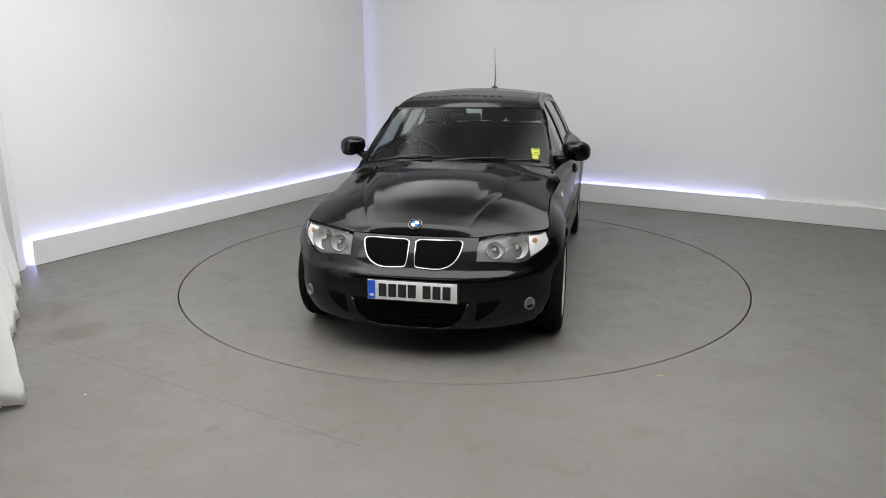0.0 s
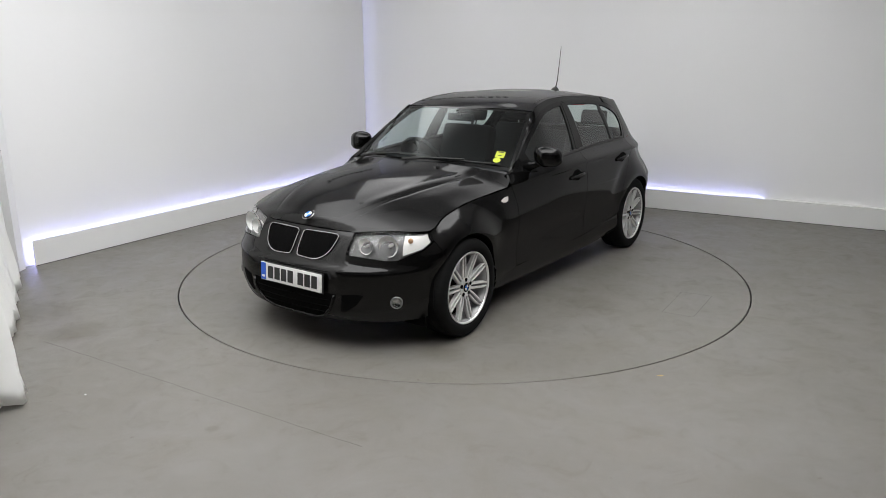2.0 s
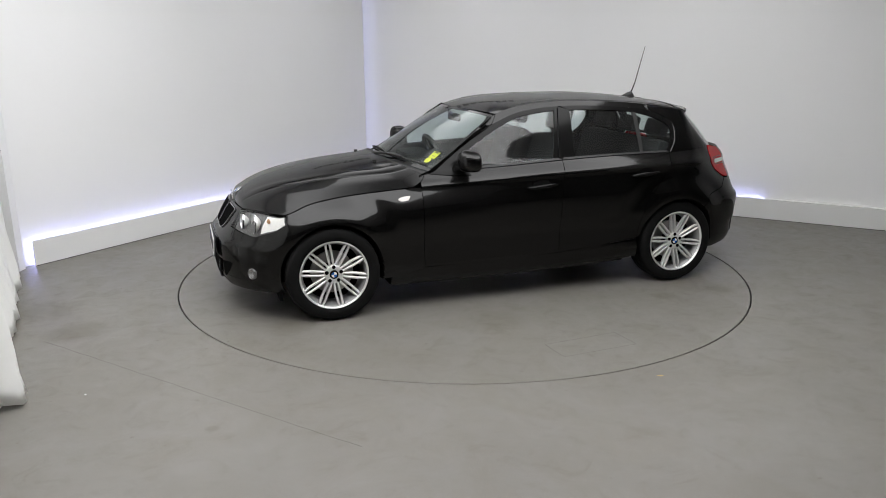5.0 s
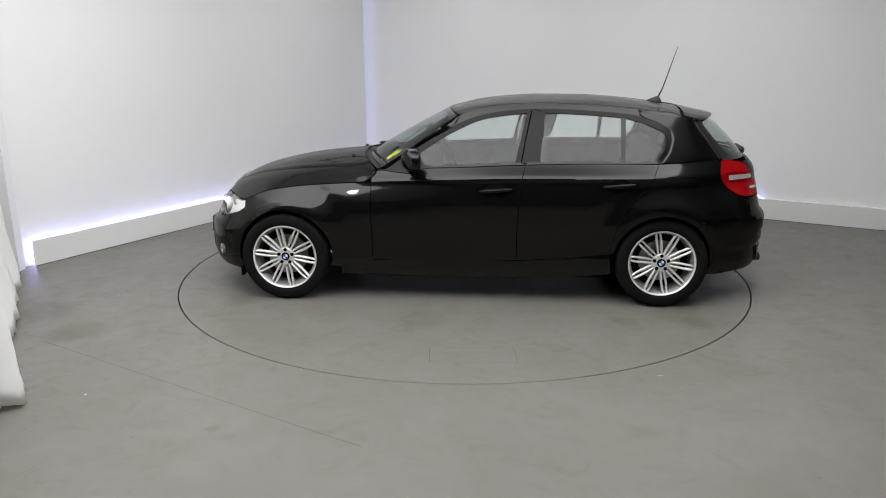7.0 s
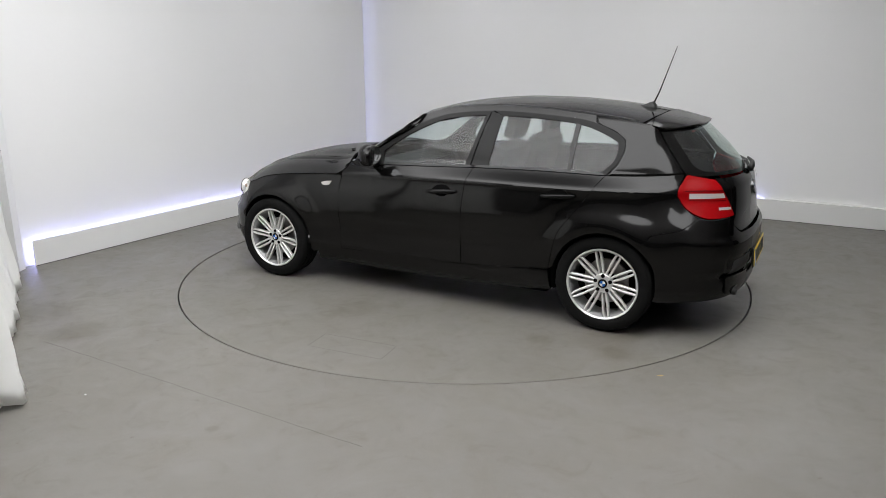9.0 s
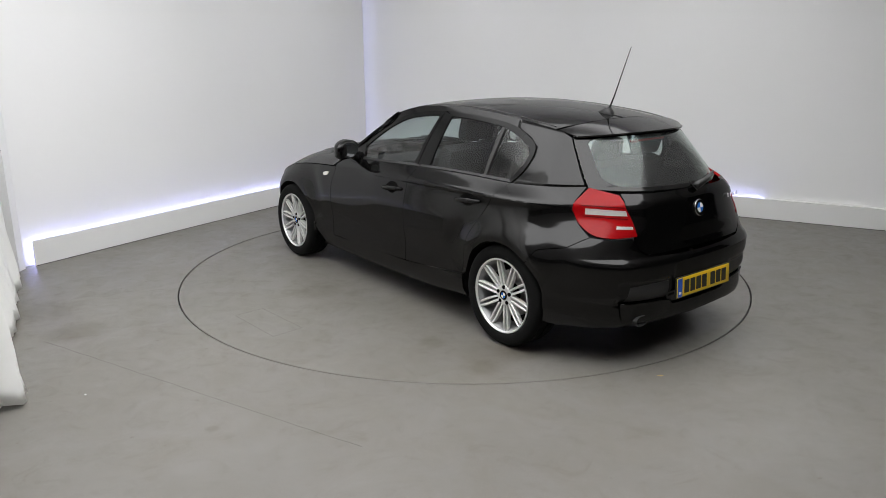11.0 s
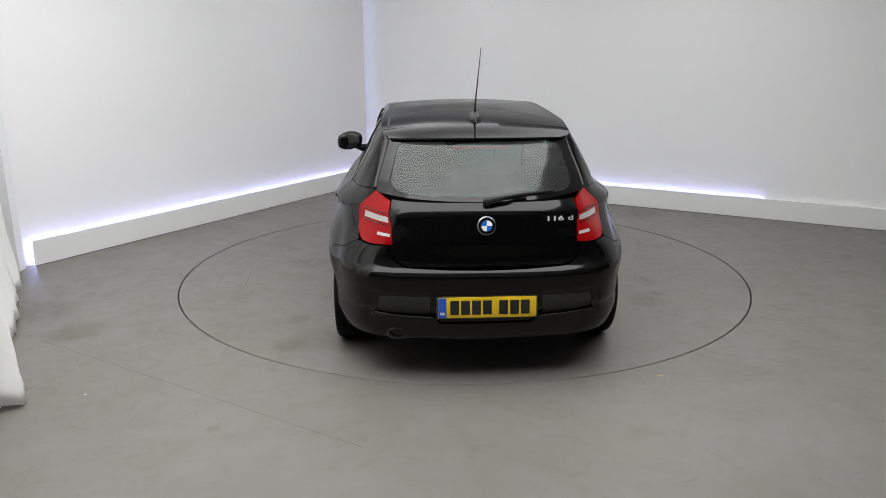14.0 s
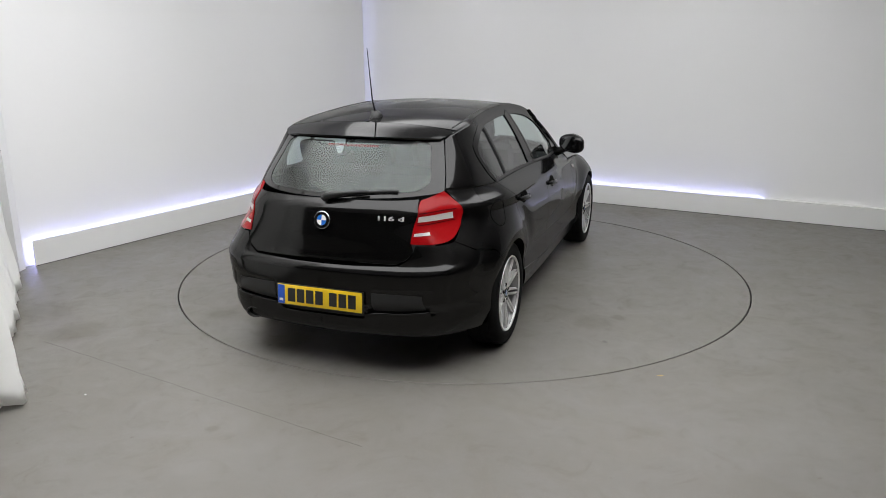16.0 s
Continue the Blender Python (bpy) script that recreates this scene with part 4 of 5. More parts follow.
for f in (lambda a: a, flipped):
    q = path_points(LEDGE, 60)
    P = body_at(s_rear(q[:, 0]), q[:, 1])
    P[:, 0] -= .012
    part("diffuser_lip", tube_bm(f(P), .004, 8), PAINT, BUMPER_R, "glossy lip across the bumper")

# tailgate: lower panel, glass and frame


def tail_patch(run, n=18, m=31, lift=0.0, sag=0.0):
    """Spans the tail between a run (y, z) on the left skin and its mirror."""
    e = on(run, n, s_rear)
    rows = []
    for s, z in e:
        ye = np.interp(s, PLAN_S, PLAN[:, 1])
        k = np.linspace(-1, 1, m)
        P = body_at(s_rear(np.abs(k) * ye), np.full(m, z))
        P[:, 1] *= np.sign(k)
        P[:, 0] -= lift
        P[:, 2] -= sag * (1 - k ** 2)
        rows.append(P)
    return np.stack(rows, 1)


TAILGATE = part("tailgate", sheet_bm(tail_patch([(.444, .660), (.503, .690), (.548, .725), (.562, .765), (.632, .88), (.668, .985)], 30, 41), .02), PAINT, car)
# black sheet set inside the tailgate's lower gap to draw its shade
part("slot_shade_sheet", sheet_bm(tail_patch([(.44, .640), (.45, .675)], 4, 31, -.03), 0, gap=0), DARK, TAILGATE, "black sheet for the shade in the slot under the tailgate")


GATE_EDGE = body_at(*on([(-1.835, 1.0), (-1.793, 1.10), (-1.758, 1.18), (-1.703, 1.262)], 40).T)
GATE_Z = np.linspace(0, 1, 40)


def glass_at(u, v):
    """Rear window: u across from -1 to 1, v from its base to its top."""
    e = np.array([np.interp(v, GATE_Z, GATE_EDGE[:, k]) for k in range(3)])
    cx = -2.022 + .290 * v - .022 * math.sin(math.pi * min(max(v, 0), 1))
    cz = .986 + .298 * v
    kz = np.abs(u) ** (6 - 3.7 * v)
    k = np.abs(u) ** 2.3
    return np.stack([cx + (e[0] - cx) * k, (e[1] - .004) * u, cz + (e[2] - cz) * kz], -1)


def glass_patch(u0, u1, v0, v1, nu=30, nv=12, lift=0.0):
    P = np.stack([glass_at(np.linspace(u0, u1, nu), v) for v in np.linspace(v0, v1, nv)], 1)
    P[..., 0] -= lift
    P[..., 2] += lift * .6
    return P


rg = part("rear_window", sheet_bm(glass_patch(-1, 1, 0, 1), 0, gap=0), REARGLASS, TAILGATE, "curved rear window glass")
for a in ((-1, 1, 0, .07), (-1, 1, .95, 1), (-1, -.89, .07, .95), (.89, 1, .07, .95)):
    part("border", sheet_bm(glass_patch(*a, nu=20, nv=10, lift=.002), 0, gap=0), PRINT, rg, "black printed glass border")
# rounded corners of the clear area
for sg in (1, -1):
    for v0, dv in ((.07, .22), (.95, -.14)):
        bm = bmesh.new()
        n = 8
        c = bm.verts.new(tuple(glass_patch(sg * .90, sg * .89, v0 - .01 * np.sign(dv), v0, 2, 2, .0026)[0, 0]))
        arc = []
        for k in range(n + 1):
            a = math.pi / 2 * k / n
            uu_ = .895 - .15 * (1 - math.sin(a))
            v_ = v0 + dv * (1 - math.cos(a))
            arc.append(bm.verts.new(tuple(glass_patch(sg * uu_, sg * uu_, v_, v_, 2, 2, .0026)[0, 0])))
        for p, q in zip(arc, arc[1:]):
            bm.faces.new((c, p, q))
        part("border", bm, PRINT, rg, "black printed glass border", smooth=False)
# spoiler, flush with the roof and the pillars, overhanging the glass
u = np.linspace(-1, 1, 41)
side_run = body_at(*on([(-1.475, float(RAIL(-1.475))), (-1.56, float(RAIL(-1.56))), (-1.70, 1.270)], 10).T)
rows = []
for j, v in enumerate(np.linspace(0, 1, 10)):
    ex, ey, ez = side_run[j]
    cx = -1.504 - .262 * v
    cz = float(ROOF_Z(cx)) - .006 * v
    k = np.abs(u) ** 2.5
    rows.append(np.stack([cx + (ex - .03 * v - cx) * k, (ey - .002) * u, cz + (ez + .002 - cz) * k], -1))
lip = rows[-1].copy(); lip[:, 2] -= .010; lip[:, 0] += .004
under = lip.copy(); under[:, 0] += .035; under[:, 2] += .0
part("spoiler", sheet_bm(np.stack(rows + [lip, under], 1), .004, gap=.002), PAINT, TAILGATE, "black roof spoiler", sharp=30)
part("brake_light", box_bm((-1.70, -.16, 1.222), (-1.685, .16, 1.236), .003), RED, TAILGATE, "slim red high brake light")
# tail lamps
TL = coons(on([(-1.757, .888), (-1.805, .822), (-1.906, .768), (-2.0, .755), (-2.082, .764)], 30), on([(-1.757, .920), (-1.768, .945), (-1.842, 1.008), (-2.008, .976)], 30, smooth=False),
           on([(-1.757, .888), (-1.757, .920)], 18), on([(-2.082, .764), (-2.043, .88), (-2.008, .976)], 18))


def band(low, high, n=16, m=4):
    a, b = on(low, n), on(high, n)
    w = np.linspace(0, 1, m)[None, :, None]
    return a[:, None] * (1 - w) + b[:, None] * w


for f, sg in ((lambda a: a, 1), (flipped, -1)):
    tl = part("tail_lamp", sheet_bm(f(skin(TL, .004)), .016, gap=.002), RED, car, "red tail lamp with clear bands")
    part("clear_band", sheet_bm(f(skin(band([(-1.83, .869), (-1.90, .870), (-2.036, .871)], [(-1.83, .902), (-1.90, .902), (-2.030, .899)]), .0065)), .004, gap=0), CLEARLENS, tl, "clear indicator band")
    for low, high in (([(-1.82, .858), (-1.92, .856), (-2.040, .853)], [(-1.82, .862), (-1.92, .860), (-2.039, .857)]), ([(-1.80, .912), (-1.90, .914), (-2.028, .912)], [(-1.80, .916), (-1.90, .918), (-2.027, .916)])):
        part("lens_line", sheet_bm(f(skin(band(low, high), .0058)), .004, gap=0), DARKRED, tl, "dark red moulded line")
    part("reversing_light", sheet_bm(f(skin(band([(-2.005, .802), (-2.064, .802)], [(-2.003, .817), (-2.060, .816)]), .0065)), .004, gap=0), CLEARLENS, tl, "small clear reversing light")

# exhaust
m = Matrix.Translation((-2.088, .474, .288)) @ Euler((0, radians(-90), 0)).to_matrix().to_4x4()
bm = lathe_bm([(0, -.06), (.028, -.06), (.030, .0), (.036, .002), (.038, -.01), (.038, -.30)], 24, m @ Matrix.Diagonal((.85, 1.5, 1, 1)))
part("exhaust_pipe", bm, PIPE, car, "oval steel exhaust tip")


# ---- badges, plates, small parts ----
def roundel(centre, normal, r, name, parent):
    base = lamp_disc(centre, normal, [(0, .006), (r * .93, .006), (r, .003), (r, -.004)], CHROME, name, parent, "round badge in blue, white and black")
    lamp_disc(centre, normal, [(r * .60, .0066), (r * .90, .0066), (r * .90, .006)], GLOSSBLACK, "ring", base, "black badge ring")
    m = Matrix.Translation(centre) @ Vector(normal).to_track_quat("Z", "Y").to_matrix().to_4x4()
    for q in range(4):
        bm = bmesh.new()
        c = bm.verts.new((0, 0, .0072))
        vs = [bm.verts.new((r * .58 * math.cos(q * math.pi / 2 + math.pi / 16 * k), r * .58 * math.sin(q * math.pi / 2 + math.pi / 16 * k), .0072)) for k in range(9)]
        for a, b in zip(vs, vs[1:]):
            bm.faces.new((c, a, b))
        bmesh.ops.transform(bm, matrix=m, verts=bm.verts)
        part("quarter", bm, ROUNDBLUE if q % 2 else ROUNDWHITE, base, "", smooth=False)


BONNET_BADGE_X = XN - .030
roundel((BONNET_BADGE_X, 0, float(BON_Z(BONNET_BADGE_X)) + .001), (.56, 0, .83), .041, "badge", car)
tb = body_at(S_END, .872)
roundel((float(tb[0]) - .004, 0, .872), (-1, 0, .22), .049, "badge", TAILGATE)


def plate(x, y0, z, face, mat, tilt, parent):
    """Number plate with plain bars for its characters; face is 1 forward or -1 back."""
    m = Matrix.Translation((x, y0, z)) @ Matrix.Rotation(radians(0 if face > 0 else 180), 4, "Z") @ Matrix.Rotation(radians(tilt), 4, "Y")
    base = part("number_plate", box_bm((-.006, -.26, -.0555), (0, .26, .0555), .002, m), mat, parent, "white front number plate with plain bars" if face > 0 else "yellow rear number plate with plain bars")
    part("band", box_bm((0, -.258, -.053), (.0012, -.215, .053), 0, m), PLATEBLUE, base, "blue end band")
    part("band_mark", box_bm((.0012, -.249, -.038), (.0016, -.225, -.024), 0, m), WHITEPLATE, base, "small pale bar on the band", smooth=False)
    y = -.195
    for k in range(7):
        if k == 4:
            y += .028
        part("character_bar", box_bm((0, y, -.038), (.0015, y + .046, .038), 0, m), PLATEINK, base, "black bar in place of a character", smooth=False)
        y += .0575
    part("plate_holder", box_bm((-.016, -.268, -.063), (-.005, .268, .060), .004, m), TRIM, base, "black plate holder")


plate(2.062, .025, .432, 1, WHITEPLATE, -4, car)
plate(-2.158, 0, .450, -1, YELLOWPLATE, -4, car)

# model lettering on the tailgate
cu = bpy.data.curves.new("lettering", "FONT")
cu.body = "116 d"
cu.size, cu.extrude, cu.offset, cu.align_x = .040, .002, .0006, "CENTER"
tmp = new("lettering_source", cu)
dg = bpy.context.evaluated_depsgraph_get()
me = bpy.data.meshes.new_from_object(tmp.evaluated_get(dg))
bpy.data.objects.remove(tmp)
bpy.data.curves.remove(cu)
me.materials.clear()
me.materials.append(LETTER)
for v in me.vertices:      # laid on the curve of the tailgate
    y, z = -.388 - v.co.x * 1.7, .890 + v.co.y * .80
    v.co = (float(body_at(float(s_rear(abs(y))), z)[0]) - .0035 - v.co.z, y, z)
lt = new("model_lettering", me)
lt.parent = TAILGATE
tagged(lt, "small chrome model lettering")

# side repeaters, handles, mirrors
for f, k in ((lambda a: a, 0), (flipped, 1)):
    g = coons(on([(.872, .781), (.85, .770), (.80, .774)], 10), on([(.872, .786), (.84, .797), (.782, .803)], 10), on([(.872, .781), (.872, .786)], 5), on([(.80, .774), (.782, .803)], 5))
    part("side_repeater", sheet_bm(f(skin(g, .005)), .008, gap=0), CLEARLENS, car, "small clear side repeater lamp")
    for x0, z0, door in ((-.175, .815, FRONT_DOORS[k]), (-1.015, .856, REAR_DOORS[k])):
        # dark patch just proud of the door for the cup's shade, grip bar over it
        a = on([(x0 + .075, z0 + .004), (x0 + .03, z0 - .030), (x0 - .03, z0 - .030), (x0 - .07, z0 + .012)], 14)
        b = on([(x0 + .07, z0 + .016), (x0 + .03, z0 + .040), (x0 - .03, z0 + .044), (x0 - .065, z0 + .024)], 14)
        tt = np.linspace(0, 1, 8)[None, :, None]
        part("cup_shade", sheet_bm(f(skin(a[:, None] * (1 - tt) + b[:, None] * tt, .0015)), .004, gap=0), DARK, door, "dark patch for the shaded recess behind the handle")
        xs = np.linspace(x0 + .115, x0 - .118, 16)
        P = body_at(s_x(xs), z0 + (x0 - xs) * .07)
        P[:, 1] += .004 + .014 * np.sin(np.linspace(0, math.pi, 16)) ** .6
        r = .009 + .008 * np.sin(np.linspace(0, math.pi, 16)) ** .5
        bm = tube_bm(f(P), .01, 10, taper=list(r))
        part("door_handle", bm, GLOSSBLACK, door, "black door handle")


def mirror(sg, door):
    bm = bmesh.new()
    bmesh.ops.create_uvsphere(bm, u_segments=28, v_segments=18, radius=1)
    for v in bm.verts:
        x, y, z = v.co
        r = (abs(x) ** 3 + abs(y) ** 3 + abs(z) ** 3) ** (1 / 3)
        x, y, z = x / r, y / r, z / r
        fx = .085 if x > 0 else .045
        taper = 1 - .22 * max(0, -y) - .10 * max(0, y)
        v.co = (x * fx * (1 - .25 * abs(y) ** 2), y * .100, z * .074 * taper - .010 * y)
        v.co.x -= .03 * abs(y) * (1 if y > 0 else .4)
    bmesh.ops.recalc_face_normals(bm, faces=bm.faces)
    bmesh.ops.transform(bm, matrix=Matrix.Translation((.385, .862 * sg, 1.030)) @ Matrix.Diagonal((1, sg, 1, 1)), verts=bm.verts)
    if sg < 0:
        bmesh.ops.reverse_faces(bm, faces=bm.faces)
    shell = part("wing_mirror", bm, PAINT, door, "black wing mirror shell")
    face = lathe_bm([(0, 0), (.9, .0), (1.0, .03)], 28, Matrix.Translation((.349, .864 * sg, 1.030)) @ Matrix.Rotation(radians(-90), 4, "Y") @ Matrix.Diagonal((.056, .080, .01, 1)))
    bmesh.ops.transform(face, matrix=Matrix.Translation((-.012, 0, 0)), verts=face.verts)
    part("mirror_glass", face, MIRROR, shell, "mirror glass")
    part("mirror_foot", tube_bm([(.42, .715 * sg, .955), (.405, .765 * sg, .966), (.385, .83 * sg, .995)], .02, 10, taper=[.045, .03, .026]), GLOSSBLACK, shell, "black mirror foot")


mirror(1, FRONT_DOORS[0])
mirror(-1, FRONT_DOORS[1])

# black mirror corner plates
for f, k in ((lambda a: a, 0), (flipped, 1)):
    g = coons(on([(.62, .930), (.50, .918), (.34, .910)], 10), on([(.62, .952), (.50, 1.018), (.385, 1.060)], 10, smooth=False), on([(.62, .930), (.62, .952)], 6), on([(.34, .910), (.36, .98), (.385, 1.060)], 6))
    part("mirror_plate", sheet_bm(f(skin(g, .005)), .008, gap=0), GLOSSBLACK, FRONT_DOORS[k], "gloss black mirror corner plate")

# fuel flap on the right flank
ang = np.linspace(0, 2 * math.pi, 40)
P = flipped(body_at(s_x(-1.46 + .075 * np.cos(ang)), .845 + .075 * np.sin(ang)))
part("fuel_flap_seam", tube_bm(P, .0022, 5), DARK, car, "round fuel flap seam")

# aerial
bm = bmesh.new()
n = 12
prof = [(-1.30, .010, 0), (-1.33, .024, .014), (-1.365, .036, .034), (-1.392, .036, .046), (-1.412, .028, .024), (-1.422, .012, 0)]
rings = []
for x, w, h in prof:
    zr = float(ROOF_Z(x))
    rings.append([bm.verts.new((x, w * math.cos(math.pi * k / n), zr - .004 + (h + .004) * math.sin(math.pi * k / n) ** .8)) for k in range(n + 1)])
for a, b in zip(rings, rings[1:]):
    for k in range(n):
        bm.faces.new((a[k], a[k + 1], b[k + 1], b[k]))
bm.faces.new(rings[0])
bm.faces.new(rings[-1][::-1])
bmesh.ops.recalc_face_normals(bm, faces=bm.faces)
AER = part("aerial", bm, TRIM, car, "black aerial base with a thin raked rod")
part("rod", tube_bm([(-1.388, 0, 1.385), (-1.425, 0, 1.470), (-1.518, -.02, 1.768)], .003, 8, taper=[.0065, .0045, .0022]), TRIM, AER, "thin raked black rod")
part("roof_seam", tube_bm([(-1.415, 0, float(ROOF_Z(-1.415)) + .001), (-1.50, 0, float(ROOF_Z(-1.50)) + .001)], .004, 6), TRIM, AER, "short black seam behind the aerial")

# wipers and washer jets
def wiper(points, blade, name="wiper"):
    w = part(name, tube_bm(points, .007, 8, taper=[.012] + [.007] * (len(points) - 1)), TRIM, car, "black wiper")
    part("blade", tube_bm(blade, .006, 6), TRIM, w, "rubber wiper blade")


def on_screen(u, v, lift=.012):
    return tuple(screen_at(np.array([u]), np.array([[v]]), lift)[0])


wiper([on_screen(-.12, -.04, .018), on_screen(.2, .0, .03), on_screen(.55, .035, .028)], [on_screen(-.02, .02), on_screen(.4, .04), on_screen(.88, .055)])
wiper([on_screen(-.82, -.03, .018), on_screen(-.5, .0, .03), on_screen(-.2, .03, .028)], [on_screen(-.75, .02), on_screen(-.4, .045), on_screen(.0, .055)])
for y in (.30, -.30):
    part("washer_jet", box_bm((.895, y - .012, .958), (.92, y + .012, .988), .004), TRIM, car, "small black washer jet")
gl = lambda a, b, l=.014: tuple(glass_patch(a, a, b, b, 2, 2, l)[0, 0])
rw = part("rear_wiper", tube_bm([gl(.0, -.03, .015), gl(-.03, -.01, .03), gl(-.20, .03, .04), gl(-.42, .07, .034)], .008, 8, taper=[.024, .022, .013, .008]), TRIM, TAILGATE, "black rear wiper")
part("blade", tube_bm([gl(-.04, .03, .018), gl(-.3, .075, .018), gl(-.66, .085, .018)], .008, 6), TRIM, rw, "rubber wiper blade")

# ---- wheels ----
def tyre_mesh():
    prof = [(.232, -.092), (.238, -.100), (.262, -.106), (.292, -.103), (.306, -.094), (.3135, -.080), (.3155, -.066), (.3155, -.056), (.310, -.054), (.310, -.048), (.3160, -.046), (.3165, -.012), (.310, -.010), (.310, .0)]
    prof = prof + [(r, -h) for r, h in prof[-2::-1]]
    n = 120
    verts, faces = [], []
    for k in range(n):
        a = 2 * math.pi * k / n
        cut = k % 4 == 0
        for r, h in prof:
            rr = r - (.004 if cut and r > .313 and abs(h) > .03 else 0)
            aa = a + (.012 * (abs(h) / .08) if r > .31 else 0)
            verts.append((rr * math.cos(aa), h, rr * math.sin(aa)))
    m = len(prof)
    for k in range(n):
        j = (k + 1) % n
        for i in range(m - 1):
            faces.append((k * m + i, k * m + i + 1, j * m + i + 1, j * m + i))
    return mesh_of("tyre", verts, faces, RUBBER, sharp=40)


def rim_bm():
    """Thin bright outer lip; the face looks along +y."""
    return lathe_bm([(.2185, .090), (.2215, .097), (.226, .1005), (.231, .100), (.233, .094)], 72, Matrix.Rotation(radians(-90), 4, "X"))


def barrel_bm():
    return lathe_bm([(.2195, .088), (.212, .078), (.204, .058), (.200, .02), (.196, -.09), (.204, -.10)], 72, Matrix.Rotation(radians(-90), 4, "X"))


def spokes_bm():
    bm = bmesh.new()
    for k in range(10):
        a = radians(36 * k - 8)
        rot = Matrix.Rotation(a, 4, "Y")
        for sgn in (-1, 1):
            # one rib of the pair, from hub to lip
            pts = []
            for r, off, w, y, d in ((.045, .0105, .0062, .068, .03), (.09, .0135, .0072, .074, .028), (.15, .0155, .0074, .080, .024), (.200, .0145, .0070, .086, .02), (.224, .0095, .0050, .089, .016)):
                c = off * sgn
                pts.append([(r, y - d, c - w), (r, y - .003, c - w), (r, y, c - w * .5), (r, y, c + w * .5), (r, y - .003, c + w), (r, y - d, c + w)])
            rings = [[bm.verts.new(rot @ Vector(p)) for p in ring] for ring in pts]
            for A, B in zip(rings, rings[1:]):
                for i in range(5):
                    bm.faces.new((A[i], A[i + 1], B[i + 1], B[i]))
    bmesh.ops.recalc_face_normals(bm, faces=bm.faces)
    return bm


TYRE = tyre_mesh()
def wheel_set():
    w = new("wheel")
    w.parent = car
    t_ob = new("tyre", TYRE)
    t_ob.parent = w
    tagged(t_ob, "black road tyre")
    part("rim", rim_bm(), ALLOY, w, "silver alloy rim")
    part("barrel", barrel_bm(), BARREL, w, "inner wheel barrel, greyed for the shade behind the spokes")
    part("spokes", spokes_bm(), ALLOY, w, "ten grooved silver spokes", sharp=25)
    part("hub", lathe_bm([(.066, .05), (.064, .068), (.058, .073), (.036, .074), (.034, .070), (0, .070)], 40, Matrix.Rotation(radians(-90), 4, "X")), ALLOY, w, "silver wheel hub")
    part("brake_disc", lathe_bm([(.07, .0), (.145, .0), (.145, -.02), (.07, -.02)], 48, Matrix.Rotation(radians(-90), 4, "X")), STEEL, w, "steel brake disc")
    # black disc added to draw the shade behind the spokes
    part("shade_disc", lathe_bm([(0, -.03), (.20, -.03)], 40, Matrix.Rotation(radians(-90), 4, "X")), DARK, w, "black disc for the shade behind the wheel")
    # five dark discs on the hub draw the shaded bolt recesses
    for k in range(5):
        a = radians(72 * k + 18)
        m = Matrix.Translation((.050 * math.cos(a), .0745, .050 * math.sin(a))) @ Matrix.Rotation(radians(-90), 4, "X")
        part("wheel_bolt", lathe_bm([(0, .0012), (.0125, .0012), (.0125, -.01)], 14, m), DARK, w, "dark disc for the shade in a wheel bolt recess")
    c = Vector((0, .0745, 0))
    base = lamp_disc(c, (0, 1, 0), [(0, .003), (.028, .003), (.030, 0)], GLOSSBLACK, "centre_cap", w, "round centre cap in blue, white and black")
    for q in range(4):
        bm = bmesh.new()
        cc = bm.verts.new((0, 0, .0036))
        vs = [bm.verts.new((.019 * math.cos(q * math.pi / 2 + math.pi / 16 * k), .019 * math.sin(q * math.pi / 2 + math.pi / 16 * k), .0036)) for k in range(9)]
        for a, b in zip(vs, vs[1:]):
            bm.faces.new((cc, a, b))
        bmesh.ops.transform(bm, matrix=Matrix.Translation(c) @ Vector((0, 1, 0)).to_track_quat("Z", "Y").to_matrix().to_4x4(), verts=bm.verts)
        part("quarter", bm, ROUNDBLUE if q % 2 else ROUNDWHITE, base, smooth=False)
    return w


w0 = wheel_set()
w0.matrix_basis = pose(WHEEL_F, .742, .3155)
for x, y, turn, spin in ((WHEEL_R, .7485, 0, 0), (WHEEL_F, -.742, 180, 8), (WHEEL_R, -.7485, 180, -5)):
    copy_thing(w0, pose(x, y, .3155, 0, 0, turn) @ pose(0, 0, 0, 0, spin, 0))

# ---- underside and cabin ----
def inner_shell():
    bm = bmesh.new()
    s = np.linspace(.02, S_END - .02, 90)
    for f in (lambda a: a, flipped):
        P = np.stack([body_at(s, np.full(90, z)) for z in (.26, .40, .58, .70)], 1)
        P[..., 1] *= .93
        P[..., 0] *= .965
        hole = (np.abs(P[..., 0] - WHEEL_F) < .40) | (np.abs(P[..., 0] - WHEEL_R) < .40)
        P[..., 1] = np.where(hole, np.minimum(P[..., 1], .50), P[..., 1])
        sheet_bm(f(P), 0, bm=bm, gap=0)
    bmesh.ops.remove_doubles(bm, verts=bm.verts, dist=.001)
    part("inner_shell", bm, DARK, car, "dark structure behind the panels")
    part("underbody", box_bm((-1.85, -.52, .20), (1.85, .52, .27), .02), DARK, car, "black underbody")
    part("underbody", box_bm((-.93, -.74, .172), (.93, .74, .26), .02), DARK, car, "black underbody")
    part("engine_cover", box_bm((.75, -.55, .27), (1.80, .55, .66), .05), DARK, car, "dark engine bay block")
    part("load_floor", box_bm((-1.95, -.48, .27), (-1.45, .48, .66), .05), CABIN, car, "dark load floor")


inner_shell()
